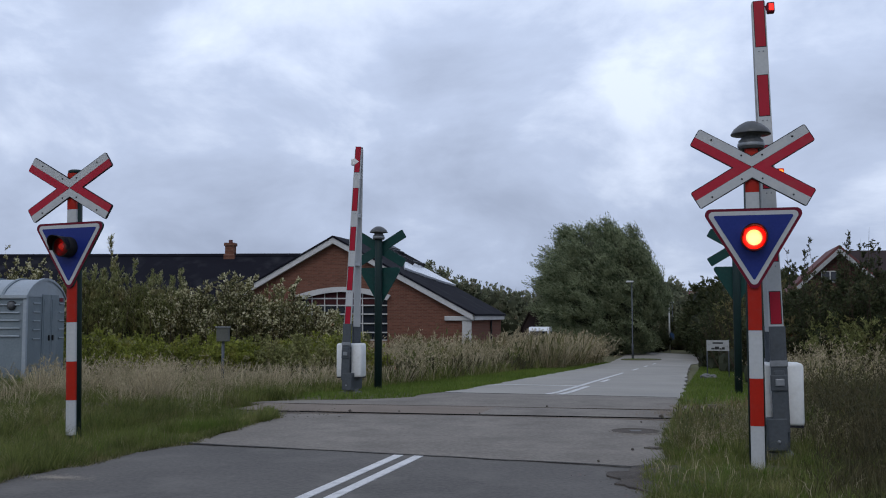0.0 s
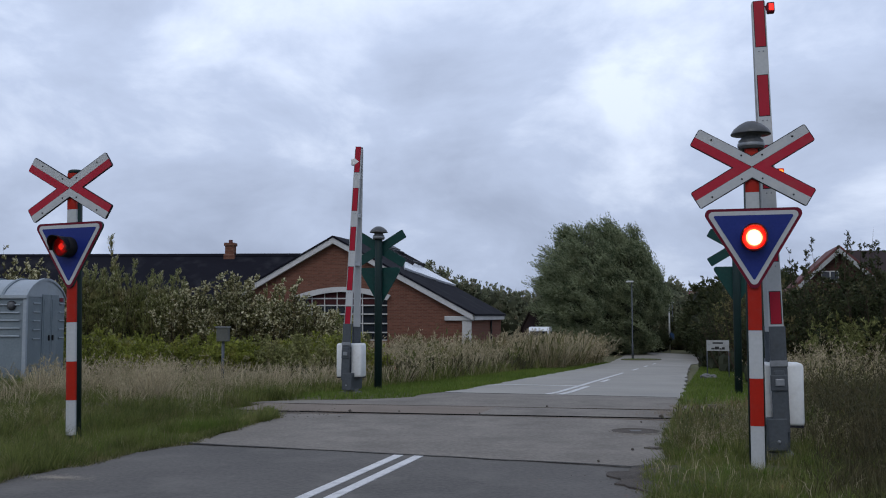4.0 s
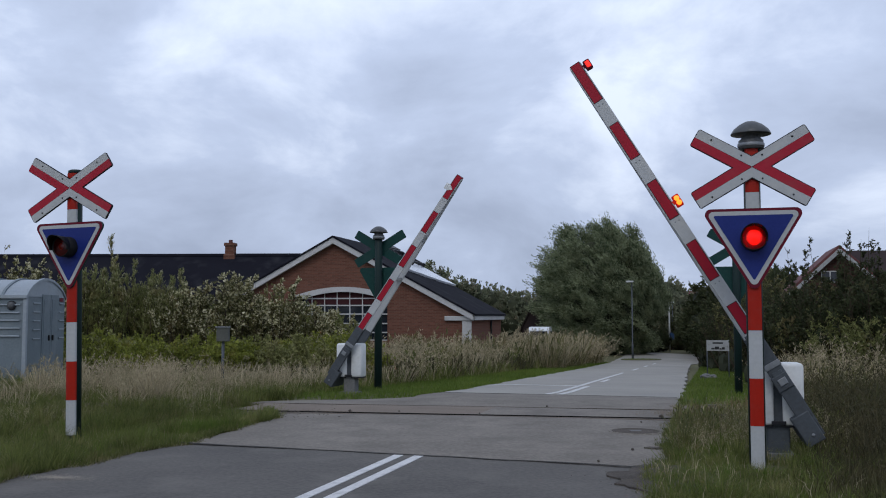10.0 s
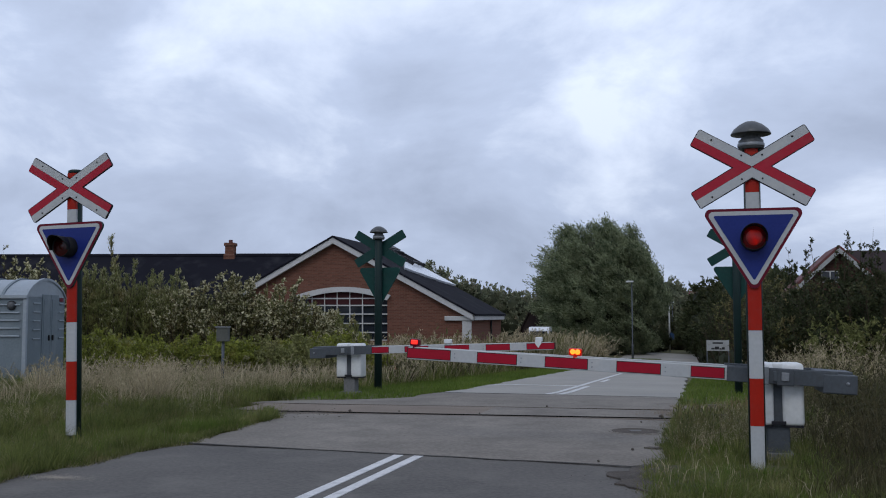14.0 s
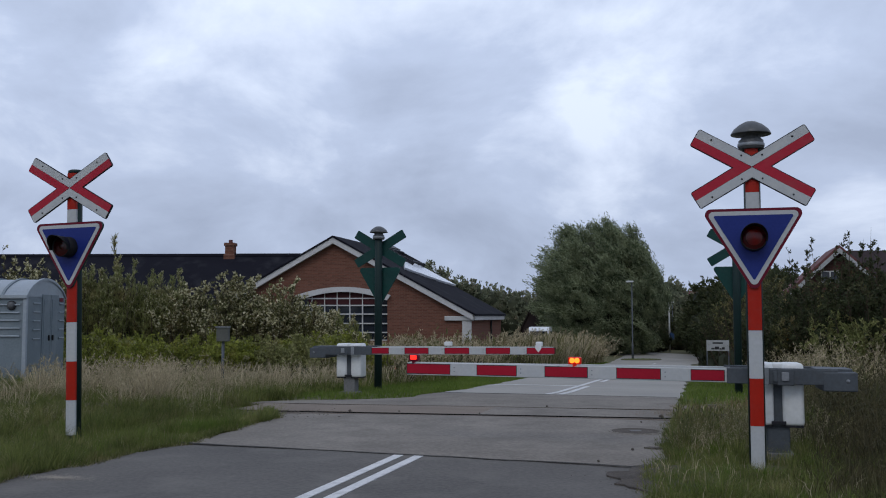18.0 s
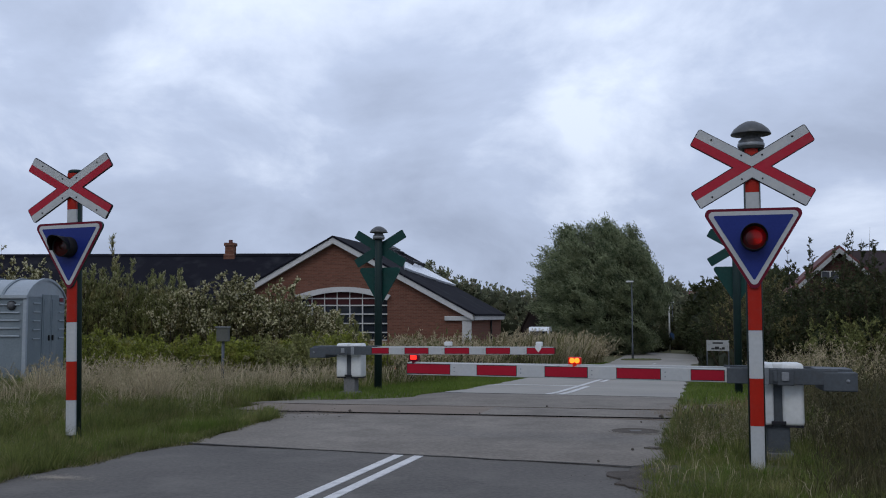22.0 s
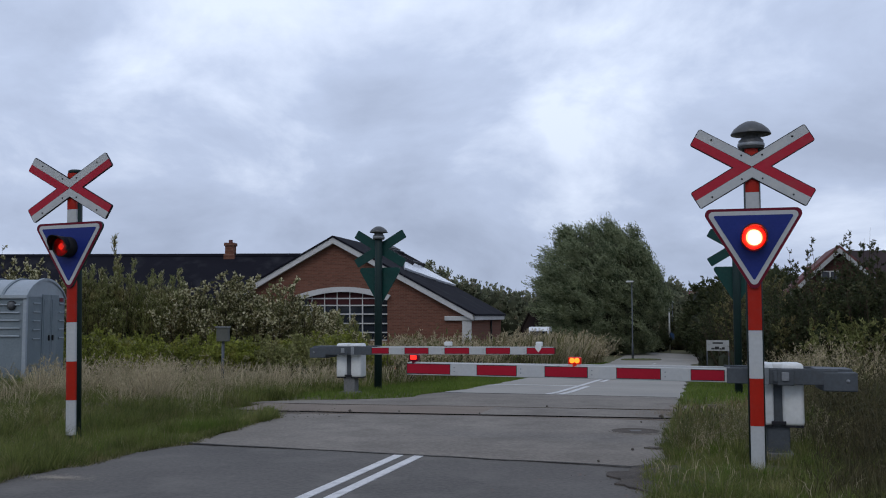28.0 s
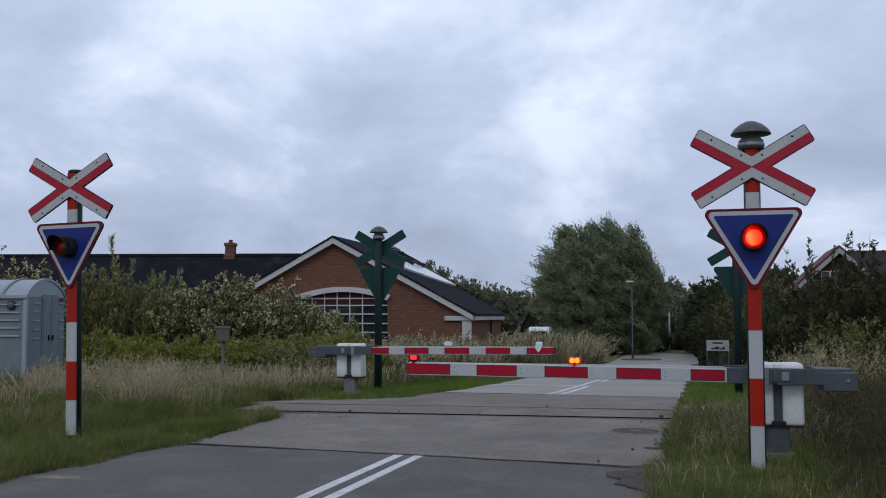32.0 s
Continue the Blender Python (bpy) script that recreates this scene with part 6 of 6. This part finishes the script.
panicles(5200, (3.5, 14, 4.3, 12), M["grass_pale"], 0.45, 1.05, "pale fuzzy seed heads before the thicket", None, 20, (0.042, 0.0075), 0.9, 0.30, 0.55)
panicles(2600, (-7.0, 3.0, 4.1, 8.0), M["grass_dark"], 0.25, 0.80, "dark brown withered weeds before the thicket", None, 14, (0.05, 0.013), 0.7, 0.18, 0.7)
panicles(700, (-3.2, 0.3, 2.6, 4.4), M["grass_pale"], 0.10, 0.34, "brownish sedge heads where the rails leave the road", None, 12, (0.035, 0.008), 0.9, 0.14, 0.6)


def fringe(n, u0, u1, side, mt, lo, hi, label, onto=0.035, off=0.10):
    """Ragged growth that leans over the road's edge."""
    u = rng.uniform(u0, u1, n)
    u = u[np.sin(u * 5.3) + np.sin(u * 11.7 + 1) > rng.uniform(-1.9, 1.2, len(u))]
    v = np.array([edge(q, side) for q in u]) - side * rng.uniform(-off, onto, len(u)) * (1 + np.sin(u * 4.1))
    x, y = MID.x + ALONG.x * u + ACROSS.x * v, MID.y + ALONG.y * u + ACROSS.y * v
    z = fall(u) + 0.012
    return blades("grass_fringe", x, y, rng.uniform(lo, hi, len(u)), rng.uniform(0.006, 0.012, len(u)), mt, 1.1, (0.0, 0.0), 0.0, label, z=z)


fringe(9000, -9.5, -0.6, -1, M["grass_mixed"], 0.04, 0.14, "ragged grass leaning over the road edge")
fringe(7000, -9.5, 0.0, -1, M["grass_pale"], 0.012, 0.05, "straw and dry litter along the road edge", 0.05)
fringe(3000, -9.5, -4.5, 1, M["grass_pale"], 0.012, 0.05, "straw and dry litter along the road edge", 0.06)
fringe(6000, -9.5, 0.5, -1, M["leaf_olive"], 0.02, 0.07, "brown litter and moss along the road edge", 0.07)
fringe(4000, -9.5, 3.0, 1, M["grass_mixed"], 0.04, 0.13, "ragged grass leaning over the road edge")
fringe(4500, -9.5, 1.5, 1, M["leaf_olive"], 0.02, 0.07, "brown litter and moss along the road edge", 0.08)
fringe(5000, 2.4, 30.0, -1, M["grass_short"], 0.04, 0.10, "mown grass leaning over the road edge")
ia, ir = rng.uniform(0, 2 * np.pi, 1600), np.sqrt(rng.uniform(0, 1, 1600))
iu, iv = 50.8 + 0.85 * ir * np.sin(ia), -1.75 + 1.2 * ir * np.cos(ia) + 0.28 * ir * np.sin(ia)
blades("grass", MID.x + ALONG.x * iu + ACROSS.x * iv, MID.y + ALONG.y * iu + ACROSS.y * iv, rng.uniform(0.06, 0.16, 1600), np.full(1600, 0.03), M["grass_short"], label="short green grass on the traffic island")
sward(12000, (-9.0, -3.5, 3.7, 7.0), M["grass_dark"], 0.12, 0.36, 0.010, "dark weedy grass in the verge", lambda u, v, c: v > 4.0 + 0.5 * c)


sward(2600, (-1.5, 1.3, 2.3, 3.7), M["leaf_olive"], 0.08, 0.30, 0.010, "brown weeds where the rails leave the road", plume=1.6)
tussocks(46, (-3.0, 0.4, 2.4, 4.6), M["leaf_olive"], 0.14, 0.40, 90, "brown tufts where the rails leave the road", size=0.08, width=0.007)


def stone(x, y, r, k):
    bm = bmesh.new()
    bmesh.ops.create_icosphere(bm, subdivisions=2, radius=r)
    for v in bm.verts:
        v.co *= 1 + 0.4 * noise.noise(v.co * (1.5 / r) + Vector((k, 0, 0)))
        v.co.z *= 0.7
    ob = tagged(link("stone", bm, M["gravel"]), "small dark stone lying on the crossing", "stone", "stones on the crossing")
    ob.matrix_basis = Matrix.Translation((x, y, 0.018 + r * 0.4))


for k, (u, v, r) in enumerate(((-0.52, -2.3, 0.035), (-0.36, -1.6, 0.02), (-0.35, -0.4, 0.02), (0.95, 0.35, 0.03), (-0.15, 2.12, 0.045), (-0.9, 1.9, 0.02), (-3.6, 2.0, 0.025), (-4.5, 1.75, 0.02))):
    stone(*plan(u, v), r * 0.7, k * 3.1)


# ---- the moving sky and all motion ----
def cloud_bank():
    """A far vault of drifting cloud ahead of the camera."""
    R, az, el = 3600.0, np.radians(np.linspace(-62, 62, 41)), np.radians(np.linspace(-7, 48, 23))
    A, E = np.meshgrid(az, el, indexing="ij")
    v = np.stack((R * np.sin(A) * np.cos(E), R * np.cos(A) * np.cos(E), R * np.sin(E)), -1).reshape(-1, 3)
    ids = np.arange(A.size).reshape(A.shape)
    q = np.stack((ids[:-1, :-1], ids[:-1, 1:], ids[1:, 1:], ids[1:, :-1]), -1).reshape(-1, 4)
    mt = bpy.data.materials.new("drifting_cloud")
    mt.use_nodes = True
    nt = mt.node_tree
    nt.nodes.remove(nt.nodes["Principled BSDF"])
    em = nt.nodes.new("ShaderNodeEmission")
    tc = nt.nodes.new("ShaderNodeTexCoord")
    nm = nt.nodes.new("ShaderNodeVectorMath")
    nm.operation = "NORMALIZE"
    nt.links.new(tc.outputs["Object"], nm.inputs[0])
    nt.links.new(cloud_nodes(nt, nm.outputs[0]), em.inputs["Color"])
    nt.links.new(em.outputs[0], nt.nodes["Material Output"].inputs["Surface"])
    return tagged(raw("backdrop_clouds", v, q, None, mt, smooth=True), "grey overcast clouds drifting", "sky", kind="structure")


clouds = cloud_bank()

ANGLES_A = [(0, 88.6), (6.8, 88.6), (7.0, 88.5), (7.5, 87.2), (8.0, 83.4), (8.5, 78.9), (9.0, 72.7), (9.5, 66.3), (10.0, 58.8), (10.5, 51.5), (11.0, 43.0), (11.5, 35.4), (12.0, 27.5), (12.5, 20.5),
            (13.0, 13.1), (13.5, 7.5), (14.0, 2.9), (14.4, 0.5), (14.6, 0.35), (32, 0.35)]
ANGLES_B = [(0, 88.0), (6.8, 88.0), (7.0, 87.8), (7.5, 86.1), (8.0, 82.6), (8.5, 77.7), (9.0, 71.2), (9.5, 64.7), (10.0, 56.6), (10.5, 49.2), (11.0, 41.2), (11.5, 33.3), (12.0, 25.6), (12.5, 18.6),
            (13.0, 11.8), (13.5, 6.0), (14.0, 1.7), (14.3, 0.5), (14.6, 0.4), (32, 0.4)]
def motions():
    for boom, rows, z in ((boom_a, ANGLES_A, PIVOT_A), (boom_b, ANGLES_B, PIVOT_B)):
        walk(boom, [(t, pose(0, 0, z, 0, -a, 0)) for t, a in rows])
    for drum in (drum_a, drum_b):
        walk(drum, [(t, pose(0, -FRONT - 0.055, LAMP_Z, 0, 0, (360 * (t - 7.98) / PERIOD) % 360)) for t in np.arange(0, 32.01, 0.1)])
    # wind in the shoots and in the willow's boughs
    for i, ob in enumerate(SWAY):
        at_rest = ob.matrix_basis.copy()
        walk(ob, [(t, at_rest @ pose(0, 0, 0, 0.35 * math.sin(1.3 * t + i), 0.5 + 0.8 * math.sin(1.9 * t + 1.7 * i) + 0.4 * math.sin(0.7 * t + i), 0)) for t in np.arange(0, 32.01, 0.8)])
    for i, ob in enumerate(o for o in willow.children if o.name.startswith("bough")):
        walk(ob, [(t, pose(0, 0, 0, 0.25 * math.sin(1.1 * t + 2.0 * i), 0.25 + 0.45 * math.sin(1.6 * t + 1.3 * i), 0.3 * math.sin(0.9 * t + i))) for t in np.arange(0, 32.01, 0.8)])
    walk(clouds, [(t, pose(0, 0, 0, -2.1 * t / 32, 0, 4.4 * t / 32)) for t in (0, 8, 16, 24, 32)])


motions()
